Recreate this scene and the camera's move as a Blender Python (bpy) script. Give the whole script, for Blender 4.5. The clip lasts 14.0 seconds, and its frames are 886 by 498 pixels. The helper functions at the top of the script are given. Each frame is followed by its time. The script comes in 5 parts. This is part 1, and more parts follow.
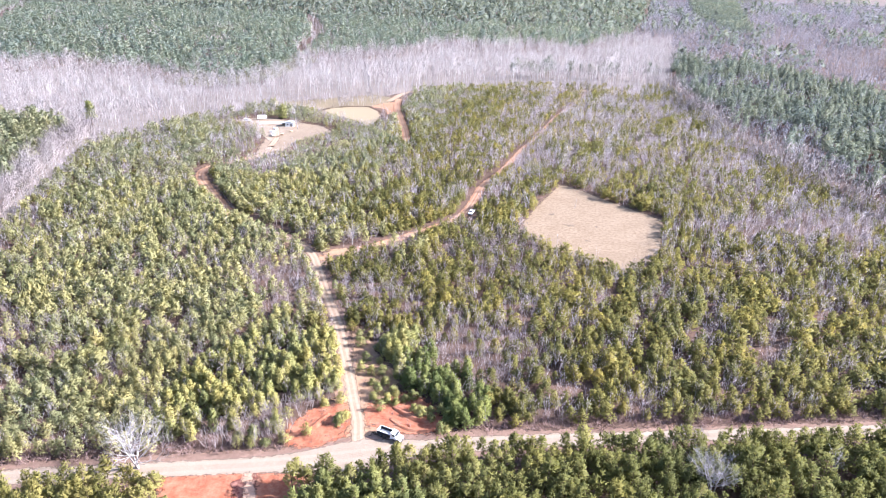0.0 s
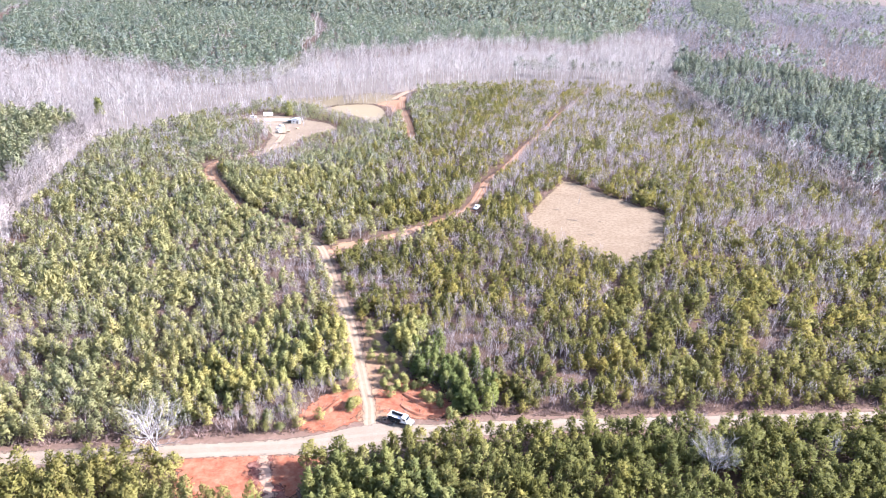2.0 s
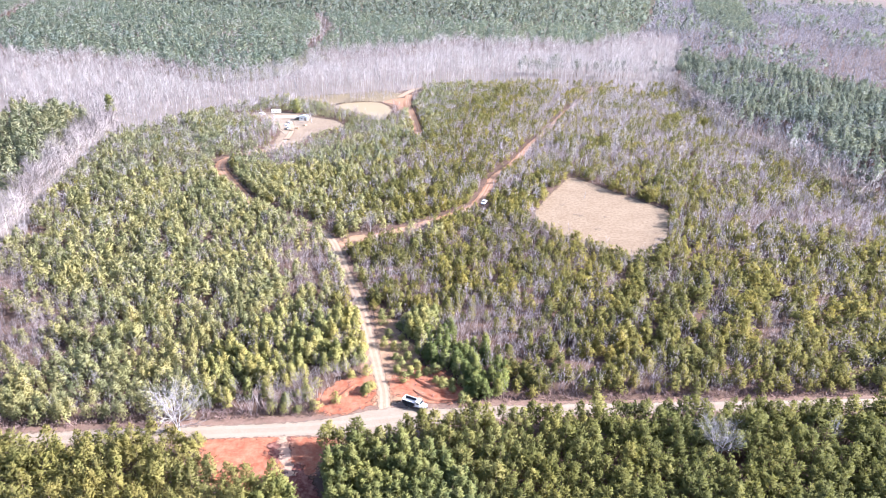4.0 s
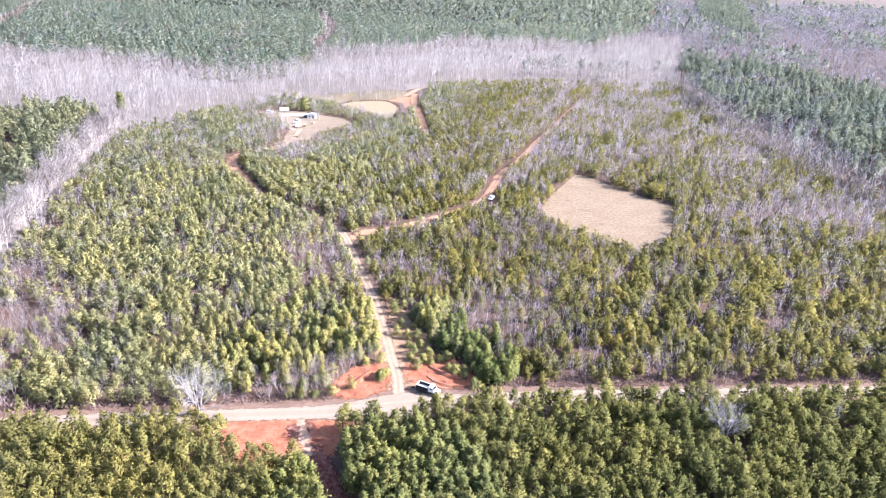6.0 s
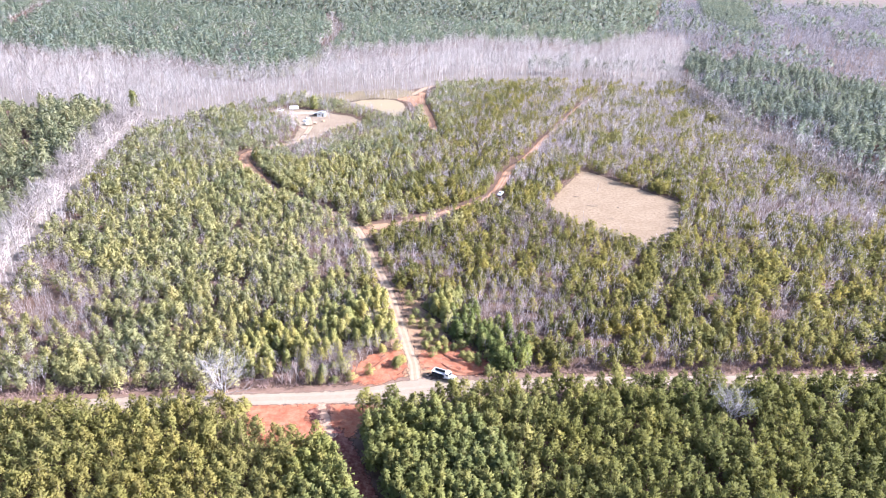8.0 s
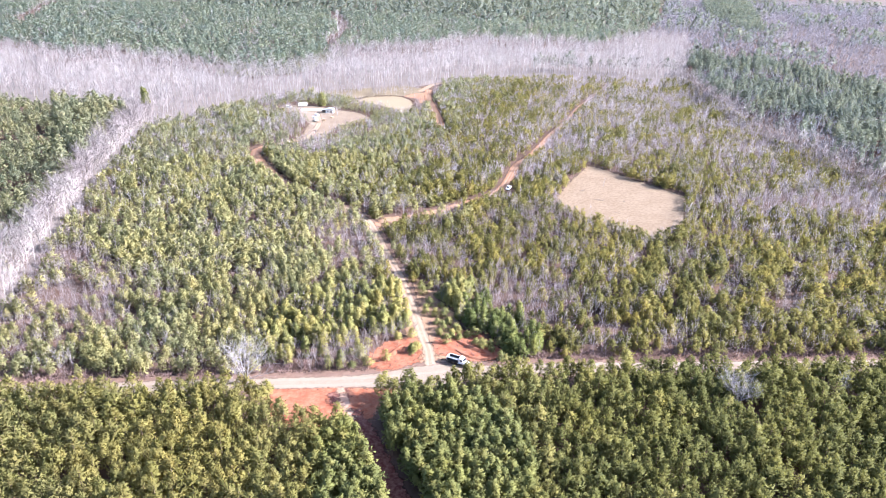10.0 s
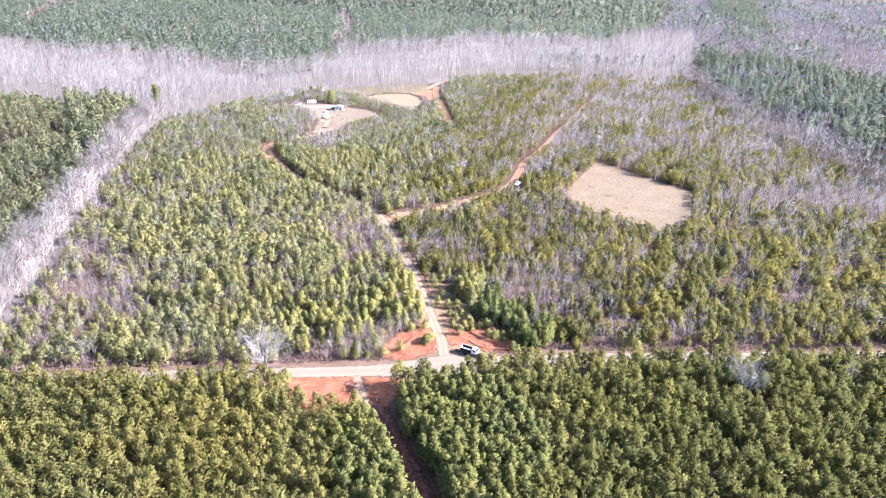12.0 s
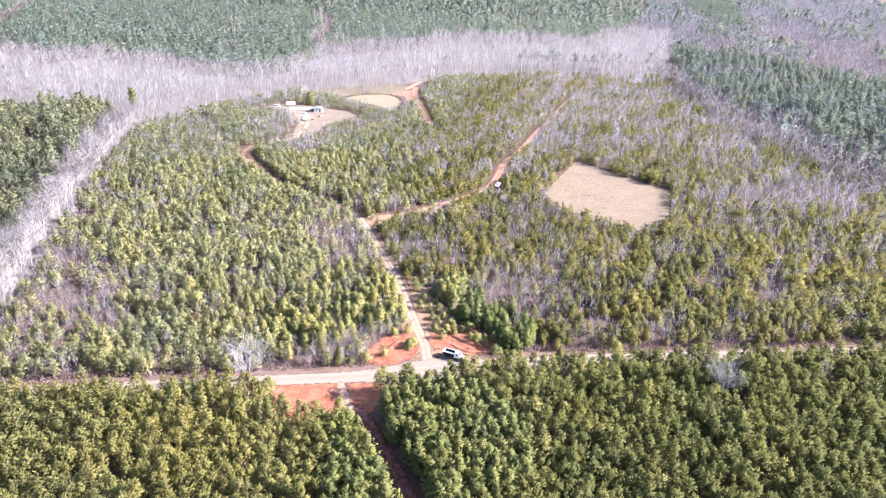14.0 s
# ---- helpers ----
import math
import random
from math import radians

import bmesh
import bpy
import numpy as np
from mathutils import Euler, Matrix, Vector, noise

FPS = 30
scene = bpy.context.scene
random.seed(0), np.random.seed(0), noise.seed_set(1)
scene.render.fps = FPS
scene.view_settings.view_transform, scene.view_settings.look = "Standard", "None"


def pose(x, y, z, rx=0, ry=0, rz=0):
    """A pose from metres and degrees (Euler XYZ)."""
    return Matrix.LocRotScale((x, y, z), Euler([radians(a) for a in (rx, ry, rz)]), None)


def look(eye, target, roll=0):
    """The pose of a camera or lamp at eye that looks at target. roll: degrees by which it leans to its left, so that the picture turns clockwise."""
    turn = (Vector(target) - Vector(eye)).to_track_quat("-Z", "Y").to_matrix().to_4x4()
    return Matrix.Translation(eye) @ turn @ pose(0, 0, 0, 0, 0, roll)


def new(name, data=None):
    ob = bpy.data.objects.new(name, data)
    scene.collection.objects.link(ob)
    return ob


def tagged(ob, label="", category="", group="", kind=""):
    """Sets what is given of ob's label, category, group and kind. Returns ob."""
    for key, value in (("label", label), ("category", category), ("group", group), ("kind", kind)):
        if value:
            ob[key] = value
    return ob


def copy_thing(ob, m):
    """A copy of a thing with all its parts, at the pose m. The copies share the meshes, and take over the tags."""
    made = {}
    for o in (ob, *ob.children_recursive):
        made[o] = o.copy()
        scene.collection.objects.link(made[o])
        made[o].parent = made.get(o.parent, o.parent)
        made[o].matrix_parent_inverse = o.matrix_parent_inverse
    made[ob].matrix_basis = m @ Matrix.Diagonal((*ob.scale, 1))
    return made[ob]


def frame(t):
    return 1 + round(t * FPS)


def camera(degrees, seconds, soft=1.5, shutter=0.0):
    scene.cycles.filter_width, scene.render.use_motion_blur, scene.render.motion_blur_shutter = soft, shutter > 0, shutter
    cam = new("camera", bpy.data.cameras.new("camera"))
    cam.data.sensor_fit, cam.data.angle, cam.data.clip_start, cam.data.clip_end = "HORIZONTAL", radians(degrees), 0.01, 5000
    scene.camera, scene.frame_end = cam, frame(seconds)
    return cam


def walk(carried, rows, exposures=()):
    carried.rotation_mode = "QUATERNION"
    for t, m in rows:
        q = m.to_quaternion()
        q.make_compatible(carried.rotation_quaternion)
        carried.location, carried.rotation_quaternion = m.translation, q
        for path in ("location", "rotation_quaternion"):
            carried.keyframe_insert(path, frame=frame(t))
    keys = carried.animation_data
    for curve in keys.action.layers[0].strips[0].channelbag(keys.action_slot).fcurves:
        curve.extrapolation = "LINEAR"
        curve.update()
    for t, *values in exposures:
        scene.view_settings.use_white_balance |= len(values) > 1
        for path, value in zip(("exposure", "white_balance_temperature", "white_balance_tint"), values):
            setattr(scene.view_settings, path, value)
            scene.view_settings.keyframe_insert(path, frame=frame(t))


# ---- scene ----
EXPOSURE = 2.31
cam = camera(66.0, 14.0, soft=0.9)
PATH = [
    (0, (0.811, -2.582, 122.024), (0.438, -0.798, 121.199), 1.22),
    (0.5, (0.566, -4.107, 121.957), (0.193, -2.324, 121.133), 1.25),
    (1, (0.210, -5.700, 121.986), (-0.163, -3.917, 121.161), 1.30),
    (1.5, (0.026, -7.094, 121.908), (-0.348, -5.311, 121.081), 1.29),
    (2, (-0.246, -8.860, 121.674), (-0.621, -7.078, 120.849), 1.31),
    (2.5, (-0.646, -10.651, 121.732), (-1.022, -8.868, 120.907), 1.36),
    (5, (-3.165, -19.654, 120.584), (-3.544, -17.870, 119.762), 1.56),
    (5.5, (-3.550, -21.416, 120.427), (-3.931, -19.632, 119.607), 1.55),
    (6, (-4.200, -23.288, 120.378), (-4.581, -21.505, 119.557), 1.60),
    (6.5, (-4.730, -25.282, 120.394), (-5.114, -23.499, 119.573), 1.60),
    (7, (-5.184, -27.194, 120.313), (-5.571, -25.411, 119.493), 1.60),
    (7.5, (-5.738, -28.972, 120.198), (-6.126, -27.189, 119.378), 1.55),
    (8, (-6.372, -30.965, 120.127), (-6.761, -29.182, 119.307), 1.55),
    (10.5, (-9.281, -40.536, 119.961), (-9.675, -38.756, 119.137), 1.47),
    (11, (-9.970, -42.298, 119.595), (-10.365, -40.518, 118.771), 1.47),
    (11.5, (-10.302, -43.457, 119.524), (-10.705, -41.679, 118.700), 1.40),
    (12, (-10.503, -43.914, 119.973), (-10.907, -42.139, 119.146), 1.40),
    (12.5, (-10.616, -44.075, 120.862), (-11.012, -42.301, 120.027), 1.39),
    (13, (-10.577, -44.140, 121.534), (-10.954, -42.362, 120.699), 1.34),
    (13.5, (-10.461, -44.093, 122.297), (-10.821, -42.311, 121.462), 1.27),
    (14, (-10.407, -44.217, 123.003), (-10.758, -42.433, 122.168), 1.27),
]
walk(cam, [(t, look(eye, target, roll)) for t, eye, target, roll in PATH], exposures=[(0.0, EXPOSURE, 5730, 17)])

# ---- world and sun ----
SUN_AZ, SUN_EL = radians(77), radians(31)
SUN = Vector((math.sin(SUN_AZ) * math.cos(SUN_EL), math.cos(SUN_AZ) * math.cos(SUN_EL), math.sin(SUN_EL)))
world = bpy.data.worlds.new("sky")
scene.world = world
world.use_nodes = True
sky = world.node_tree.nodes.new("ShaderNodeTexSky")
sky.sky_type, sky.sun_disc, sky.sun_elevation, sky.sun_rotation = "NISHITA", False, SUN_EL, SUN_AZ
sky.dust_density, sky.air_density = 2.0, 1.0
back = world.node_tree.nodes["Background"]
back.inputs["Strength"].default_value = 0.11
world.node_tree.links.new(sky.outputs[0], back.inputs[0])
sun_lamp = new("sun", bpy.data.lights.new("sun", "SUN"))
sun_lamp.data.energy, sun_lamp.data.angle, sun_lamp.data.color = 5.0, radians(0.6), (1.0, 0.96, 0.91)
sun_lamp.matrix_world = look(SUN * 500, (0, 0, 0))


# ---- materials ----
def shader(name, rough=0.9, spec=0.2):
    m = bpy.data.materials.new(name)
    m.use_nodes = True
    nt = m.node_tree
    p = nt.nodes["Principled BSDF"]
    p.inputs["Roughness"].default_value = rough
    p.inputs["Specular IOR Level"].default_value = spec
    return m, nt, p


def ramp(nt, fac, stops):
    r = nt.nodes.new("ShaderNodeValToRGB")
    while len(r.color_ramp.elements) < len(stops):
        r.color_ramp.elements.new(0.5)
    for e, (at, col) in zip(r.color_ramp.elements, stops):
        e.position, e.color = at, (*col, 1)
    nt.links.new(fac, r.inputs[0])
    return r.outputs[0]


def noise_at(nt, scale, detail=4.0, rough=0.6):
    geo = nt.nodes.new("ShaderNodeNewGeometry")
    n = nt.nodes.new("ShaderNodeTexNoise")
    n.inputs["Scale"].default_value, n.inputs["Detail"].default_value, n.inputs["Roughness"].default_value = scale, detail, rough
    nt.links.new(geo.outputs["Position"], n.inputs["Vector"])
    return n.outputs["Fac"]


def blend(nt, fac, a, b, mode="MIX"):
    x = nt.nodes.new("ShaderNodeMix")
    x.data_type, x.blend_type = "RGBA", mode
    for value, socket in ((fac, x.inputs[0]), (a, x.inputs[6]), (b, x.inputs[7])):
        if isinstance(value, (int, float)):
            socket.default_value = value
        elif isinstance(value, tuple):
            socket.default_value = (*value, 1)
        else:
            nt.links.new(value, socket)
    return x.outputs[2]


def maths(nt, op, a, b=0.0, c=None):
    x = nt.nodes.new("ShaderNodeMath")
    x.operation = op
    for value, socket in zip((a, b, c), x.inputs):
        if value is None:
            continue
        if isinstance(value, (int, float)):
            socket.default_value = value
        else:
            nt.links.new(value, socket)
    return x.outputs[0]


def attribute(nt, name):
    a = nt.nodes.new("ShaderNodeAttribute")
    a.attribute_name = name
    return a.outputs["Fac"]


def relief(nt, p, height, strength, distance):
    b = nt.nodes.new("ShaderNodeBump")
    b.inputs["Strength"].default_value, b.inputs["Distance"].default_value = strength, distance
    nt.links.new(height, b.inputs["Height"])
    nt.links.new(b.outputs[0], p.inputs["Normal"])


def plain(name, colour, rough=0.6, metal=0.0, vary=0.12, scale=3.0, spec=0.4):
    """Paint, metal or plastic with slight wear at two scales."""
    m, nt, p = shader(name, rough, spec)
    dirt = maths(nt, "MULTIPLY", noise_at(nt, scale, 5), noise_at(nt, scale * 6, 3))
    dark = tuple(c * (1 - vary * 2.2) for c in colour)
    nt.links.new(ramp(nt, dirt, [(0.12, dark), (0.3, colour)]), p.inputs["Base Color"])
    p.inputs["Metallic"].default_value = metal
    return m


def leaf(name, dark, mid, light, single=False, thin=0.9, spread=0.8):
    """Needles: tint by tree, then by tuft, and some light coming through."""
    m, nt, p = shader(name, 0.75, 0.06)
    if single:
        info = nt.nodes.new("ShaderNodeObjectInfo")
        tint = info.outputs["Random"]
    else:
        tint = attribute(nt, "tint")
    geo = nt.nodes.new("ShaderNodeNewGeometry")
    base = ramp(nt, tint, [(0.0, dark), (0.5, mid), (1.0, light)])
    tuft = ramp(nt, geo.outputs["Random Per Island"], [(0.0, (1 - 0.38 * spread, 1 - 0.35 * spread, 1 - 0.32 * spread)), (0.75, (1.03, 1.03, 1.03)), (1.0, (1 + 0.22 * spread, 1 + 0.19 * spread, 1 + 0.1 * spread))])
    col = blend(nt, 1.0, base, tuft, "MULTIPLY")
    patch = ramp(nt, noise_at(nt, 0.045, 3), [(0.35, (0.88, 0.93, 1.0)), (0.65, (1.07, 1.04, 0.93))])
    col = blend(nt, 1.0, col, patch, "MULTIPLY")
    nt.links.new(col, p.inputs["Base Color"])
    tr = nt.nodes.new("ShaderNodeBsdfTranslucent")
    nt.links.new(blend(nt, 1.0, col, (thin, thin, thin * 0.8), "MULTIPLY"), tr.inputs[0])
    both = nt.nodes.new("ShaderNodeAddShader")
    nt.links.new(p.outputs[0], both.inputs[0])
    nt.links.new(tr.outputs[0], both.inputs[1])
    nt.links.new(both.outputs[0], nt.nodes["Material Output"].inputs[0])
    return m


def twig(name, dark, light, single=False):
    m, nt, p = shader(name, 0.85, 0.2)
    if single:
        info = nt.nodes.new("ShaderNodeObjectInfo")
        tint = info.outputs["Random"]
    else:
        tint = attribute(nt, "tint")
    geo = nt.nodes.new("ShaderNodeNewGeometry")
    col = ramp(nt, tint, [(0.0, dark), (1.0, light)])
    grain = ramp(nt, geo.outputs["Random Per Island"], [(0.0, (0.82, 0.81, 0.81)), (1.0, (1.13, 1.13, 1.13))])
    col = blend(nt, 1.0, col, grain, "MULTIPLY")
    wide = ramp(nt, noise_at(nt, 0.03, 4), [(0.35, (0.82, 0.78, 0.80)), (0.65, (1.12, 1.12, 1.12))])
    col = blend(nt, 1.0, col, wide, "MULTIPLY")
    mottle = ramp(nt, noise_at(nt, 1.3, 4), [(0.3, (0.8, 0.78, 0.76)), (0.7, (1.1, 1.1, 1.1))])
    nt.links.new(blend(nt, 1.0, col, mottle, "MULTIPLY"), p.inputs["Base Color"])
    return m


def earth(name, colours, fine, edge=1.2, tracks=None, gloss=0.95, patch=0.09):
    """Soil, gravel or grass: stops of a wide noise, a fine grain colour, a ragged border from the attribute inside."""
    m, nt, p = shader(name, gloss, 0.15)
    wide = noise_at(nt, patch, 6, 0.65)
    col = ramp(nt, wide, colours)
    col = blend(nt, ramp(nt, noise_at(nt, 0.7, 6, 0.7), [(0.42, (0, 0, 0)), (0.68, (1, 1, 1))]), col, fine)
    speck = ramp(nt, noise_at(nt, 5.0, 4, 0.8), [(0.3, (0.78, 0.76, 0.74)), (0.7, (1.12, 1.12, 1.12))])
    col = blend(nt, 1.0, col, speck, "MULTIPLY")
    if tracks:
        side = maths(nt, "ABSOLUTE", attribute(nt, "across"))
        near = maths(nt, "ABSOLUTE", maths(nt, "SUBTRACT", side, tracks[0]))
        rut = maths(nt, "SUBTRACT", 1.0, maths(nt, "DIVIDE", near, tracks[1]))
        rut = maths(nt, "MULTIPLY", maths(nt, "MAXIMUM", rut, 0.0), maths(nt, "ADD", noise_at(nt, 0.35, 3), 0.3))
        col = blend(nt, maths(nt, "MINIMUM", rut, tracks[3]), col, tracks[2])
    nt.links.new(col, p.inputs["Base Color"])
    relief(nt, p, noise_at(nt, 1.6, 6, 0.7), 0.5, 0.25)
    if edge:
        ragged = maths(nt, "MULTIPLY", maths(nt, "SUBTRACT", noise_at(nt, 0.55, 5, 0.7), 0.5), edge * 5)
        mask = maths(nt, "ADD", attribute(nt, "inside"), ragged)
        mask = maths(nt, "DIVIDE", maths(nt, "ADD", mask, edge * 0.35), edge * 0.7)
        clamp = nt.nodes.new("ShaderNodeClamp")
        nt.links.new(mask, clamp.inputs[0])
        clear = nt.nodes.new("ShaderNodeBsdfTransparent")
        mix = nt.nodes.new("ShaderNodeMixShader")
        nt.links.new(clamp.outputs[0], mix.inputs[0])
        nt.links.new(clear.outputs[0], mix.inputs[1])
        nt.links.new(p.outputs[0], mix.inputs[2])
        nt.links.new(mix.outputs[0], nt.nodes["Material Output"].inputs[0])
    return m


M_GROUND = earth("forest_floor", [(0.3, (0.064, 0.041, 0.029)), (0.5, (0.096, 0.059, 0.044)), (0.7, (0.134, 0.084, 0.062))], (0.077, 0.050, 0.037), edge=0)
M_ROAD = earth("gravel_road", [(0.3, (0.189, 0.149, 0.112)), (0.7, (0.234, 0.186, 0.144))], (0.199, 0.152, 0.112), 0.7, (1.5, 0.7, (0.257, 0.211, 0.167), 0.28))
M_VERGE = earth("grassy_verge", [(0.3, (0.130, 0.085, 0.065)), (0.7, (0.187, 0.123, 0.094))], (0.109, 0.067, 0.050), 1.6)
M_GRASS = earth("dry_grass", [(0.3, (0.140, 0.108, 0.070)), (0.7, (0.190, 0.146, 0.096))], (0.112, 0.092, 0.055), 2.0)
M_SAND = earth("sandy_verge", [(0.3, (0.213, 0.130, 0.081)), (0.7, (0.277, 0.182, 0.115))], (0.195, 0.114, 0.068), 1.4)
M_PATH = earth("worn_path", [(0.3, (0.270, 0.170, 0.118)), (0.7, (0.330, 0.225, 0.165))], (0.260, 0.150, 0.102), 1.1)
M_LITTER = earth("leaf_litter", [(0.3, (0.150, 0.122, 0.108)), (0.7, (0.215, 0.185, 0.168))], (0.135, 0.108, 0.094), 3.0)
M_TRAIL = earth("sandy_track", [(0.3, (0.220, 0.152, 0.104)), (0.7, (0.270, 0.201, 0.142))], (0.191, 0.127, 0.086), 0.7, (0.8, 0.45, (0.327, 0.265, 0.197), 0.32))
M_REDTRAIL = earth("red_track", [(0.3, (0.240, 0.118, 0.066)), (0.7, (0.282, 0.172, 0.108))], (0.190, 0.100, 0.062), 1.0, (0.8, 0.45, (0.312, 0.236, 0.172), 0.4))
M_CLAY = earth("red_clay", [(0.32, (0.140, 0.040, 0.022)), (0.48, (0.225, 0.072, 0.038)), (0.68, (0.297, 0.145, 0.090))], (0.250, 0.118, 0.072), 1.8, patch=0.3)
# Base colour darkened for pine shade; pale fine grain stands in for sunlit spots.
M_SHADECLAY = earth("shade_dappled_red_clay", [(0.3, (0.070, 0.020, 0.016)), (0.7, (0.120, 0.036, 0.027))], (0.230, 0.120, 0.092), 1.2)
M_FIELD = earth("dry_field", [(0.3, (0.165, 0.120, 0.080)), (0.7, (0.215, 0.163, 0.114))], (0.132, 0.090, 0.055), 1.4)
M_CLEARING = earth("bare_yard", [(0.3, (0.156, 0.114, 0.083)), (0.7, (0.216, 0.173, 0.127))], (0.140, 0.098, 0.065), 1.6)
M_PINE = leaf("pine_needles", (0.072, 0.071, 0.023), (0.125, 0.114, 0.039), (0.143, 0.122, 0.044), spread=0.25, thin=0.8)
M_PINE_ONE = leaf("pine_needles_near", (0.075, 0.079, 0.029), (0.116, 0.116, 0.040), (0.129, 0.120, 0.043), True, spread=0.25, thin=0.8)
M_YOUNG = leaf("young_pine_needles", (0.119, 0.119, 0.059), (0.170, 0.157, 0.075), (0.180, 0.160, 0.075), spread=0.25, thin=0.8)
M_YOUNG_ONE = leaf("young_pine_needles_near", (0.117, 0.118, 0.048), (0.174, 0.160, 0.061), (0.193, 0.168, 0.065), True, spread=0.25, thin=0.8)
M_EAST_ONE = leaf("dark_pine_needles_near", (0.059, 0.069, 0.025), (0.092, 0.102, 0.035), (0.127, 0.127, 0.044), True, spread=0.25, thin=0.8)
M_EAST = leaf("bushy_pine_needles", (0.061, 0.059, 0.023), (0.101, 0.090, 0.029), (0.137, 0.113, 0.035), spread=0.25, thin=0.8)
# Distance haze is put into the base colour of these four needle materials.
M_WESTPINE = leaf("hazed_olive_needles", (0.080, 0.087, 0.054), (0.130, 0.129, 0.077), (0.167, 0.157, 0.095), spread=0.25, thin=0.8)
M_FARPINE = leaf("hazed_far_needles", (0.072, 0.085, 0.068), (0.099, 0.113, 0.089), (0.124, 0.130, 0.105), spread=0.25, thin=0.8)
M_YOUNG_FAR = leaf("hazed_young_needles", (0.093, 0.099, 0.059), (0.135, 0.132, 0.075), (0.161, 0.150, 0.084), spread=0.25, thin=0.8)
M_EASTPINE = leaf("hazed_blue_needles", (0.057, 0.066, 0.056), (0.083, 0.093, 0.076), (0.106, 0.112, 0.090), spread=0.25, thin=0.8)
M_CREEK = twig("creek_twigs", (0.240, 0.214, 0.206), (0.325, 0.294, 0.286))
M_CREEKBARK = twig("creek_bark", (0.290, 0.268, 0.260), (0.380, 0.356, 0.348))
# Grey twigs of far woods, with the blue of distance haze mixed in.
M_HAZETWIG = twig("haze_blue_twigs", (0.190, 0.194, 0.222), (0.262, 0.266, 0.302))
M_FELLED = earth("felled_ground", [(0.3, (0.086, 0.060, 0.051)), (0.7, (0.137, 0.102, 0.089))], (0.094, 0.076, 0.068), 3.0)
M_BARK = twig("pine_bark", (0.10, 0.07, 0.055), (0.17, 0.12, 0.095))
M_BARK_ONE = twig("pine_bark_near", (0.10, 0.07, 0.055), (0.17, 0.12, 0.095), True)
M_BARE = twig("grey_twigs", (0.268, 0.236, 0.240), (0.402, 0.361, 0.368))
M_BARE_ONE = twig("grey_twigs_near", (0.230, 0.198, 0.192), (0.345, 0.306, 0.298), True)
# Paler copy of M_BARE for far saplings: haze painted as colour.
M_BARE_FAR = twig("haze_paled_twigs", (0.290, 0.266, 0.272), (0.435, 0.402, 0.410))
M_PALE = twig("pale_bark", (0.420, 0.400, 0.392), (0.560, 0.540, 0.530))
M_CROWN = twig("pale_grey_twigs", (0.280, 0.258, 0.252), (0.385, 0.357, 0.350))
M_PALE_ONE = twig("pale_bark_near", (0.235, 0.220, 0.214), (0.300, 0.284, 0.278), True)
M_BRUSH = twig("dead_brush", (0.180, 0.126, 0.114), (0.300, 0.215, 0.196))
M_WHITE = plain("white_paint", (0.78, 0.78, 0.77), 0.35, 0.0, 0.08, 1.5, 0.5)
M_OFFWHITE = plain("chalky_white_paint", (0.66, 0.65, 0.62), 0.6, 0.0, 0.12, 1.2)
M_BLACK = plain("black_rubber", (0.025, 0.025, 0.027), 0.8)
M_STEEL = plain("dark_steel", (0.07, 0.07, 0.075), 0.5, 0.5)
M_DARKPAINT = plain("dark_bed_paint", (0.028, 0.029, 0.033), 0.7, 0.0, 0.15, 2.0, 0.2)
M_CHROME = plain("chrome", (0.6, 0.6, 0.62), 0.2, 1.0)
M_BEDFLOOR = plain("scuffed_bed_steel", (0.34, 0.35, 0.37), 0.55, 0.4, 0.2)
M_GLASS = plain("tinted_glass", (0.03, 0.036, 0.042), 0.06, 0.0, 0.02, 1.0, 0.7)
M_LAMP = plain("lamp_lens", (0.7, 0.7, 0.66), 0.15, 0.0, 0.02)
M_RED = plain("red_lens", (0.35, 0.02, 0.02), 0.2)
M_TIN = plain("galvanised_roof", (0.55, 0.56, 0.57), 0.4, 0.6, 0.15, 0.8)
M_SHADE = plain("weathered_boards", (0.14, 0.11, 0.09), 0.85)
M_SLAB = plain("pale_concrete", (0.48, 0.45, 0.42), 0.9, 0.0, 0.12, 0.6)
M_CRATE = plain("raw_timber", (0.36, 0.25, 0.16), 0.8)
M_WATER = plain("muddy_water", (0.205, 0.155, 0.090), 0.5, 0.0, 0.03, 0.05, 0.15)


# ---- plan: ways and areas in metres ----
ROAD = [(-1064.1, -201.6), (-327.8, 35.4), (-130.7, 100.7), (-92.5, 113), (-66, 121.6), (-47.8, 129.3), (-30.9, 136.2), (-13.9, 142.2), (18.9, 152.1), (49.5, 160.9), (91.4, 173.1), (273.6, 227.7), (923.6, 422.9)]
TRAIL = [(-48.6, 130.6), (-52.4, 142), (-55.5, 148.3), (-61.4, 160.6), (-68.5, 175.1), (-76.9, 191.7), (-88.2, 210.4), (-98.1, 227.9), (-107.1, 242.3), (-119.7, 252.5), (-134.2, 260.6), (-152.8, 270), (-166.9, 279.9), (-184.3, 298), (-204.4, 321.2), (-209.2, 336.2), (-203, 350.2), (-192.5, 368.6), (-195.5, 391.6), (-201.6, 413), (-215.4, 440.1)]
BRANCH = [(-103.8, 237.8), (-97.5, 241.9), (-92.4, 249), (-84.8, 256.7), (-77.1, 265.8), (-69.4, 275.8), (-61.2, 287.2), (-54.3, 300.1), (-52.2, 319.4), (-51.1, 349), (-46.2, 368.8), (-41.6, 397.6), (-38.1, 428.1), (-30.5, 467.1), (-24.1, 517.5), (-13.5, 566), (-1.6, 631.1)]
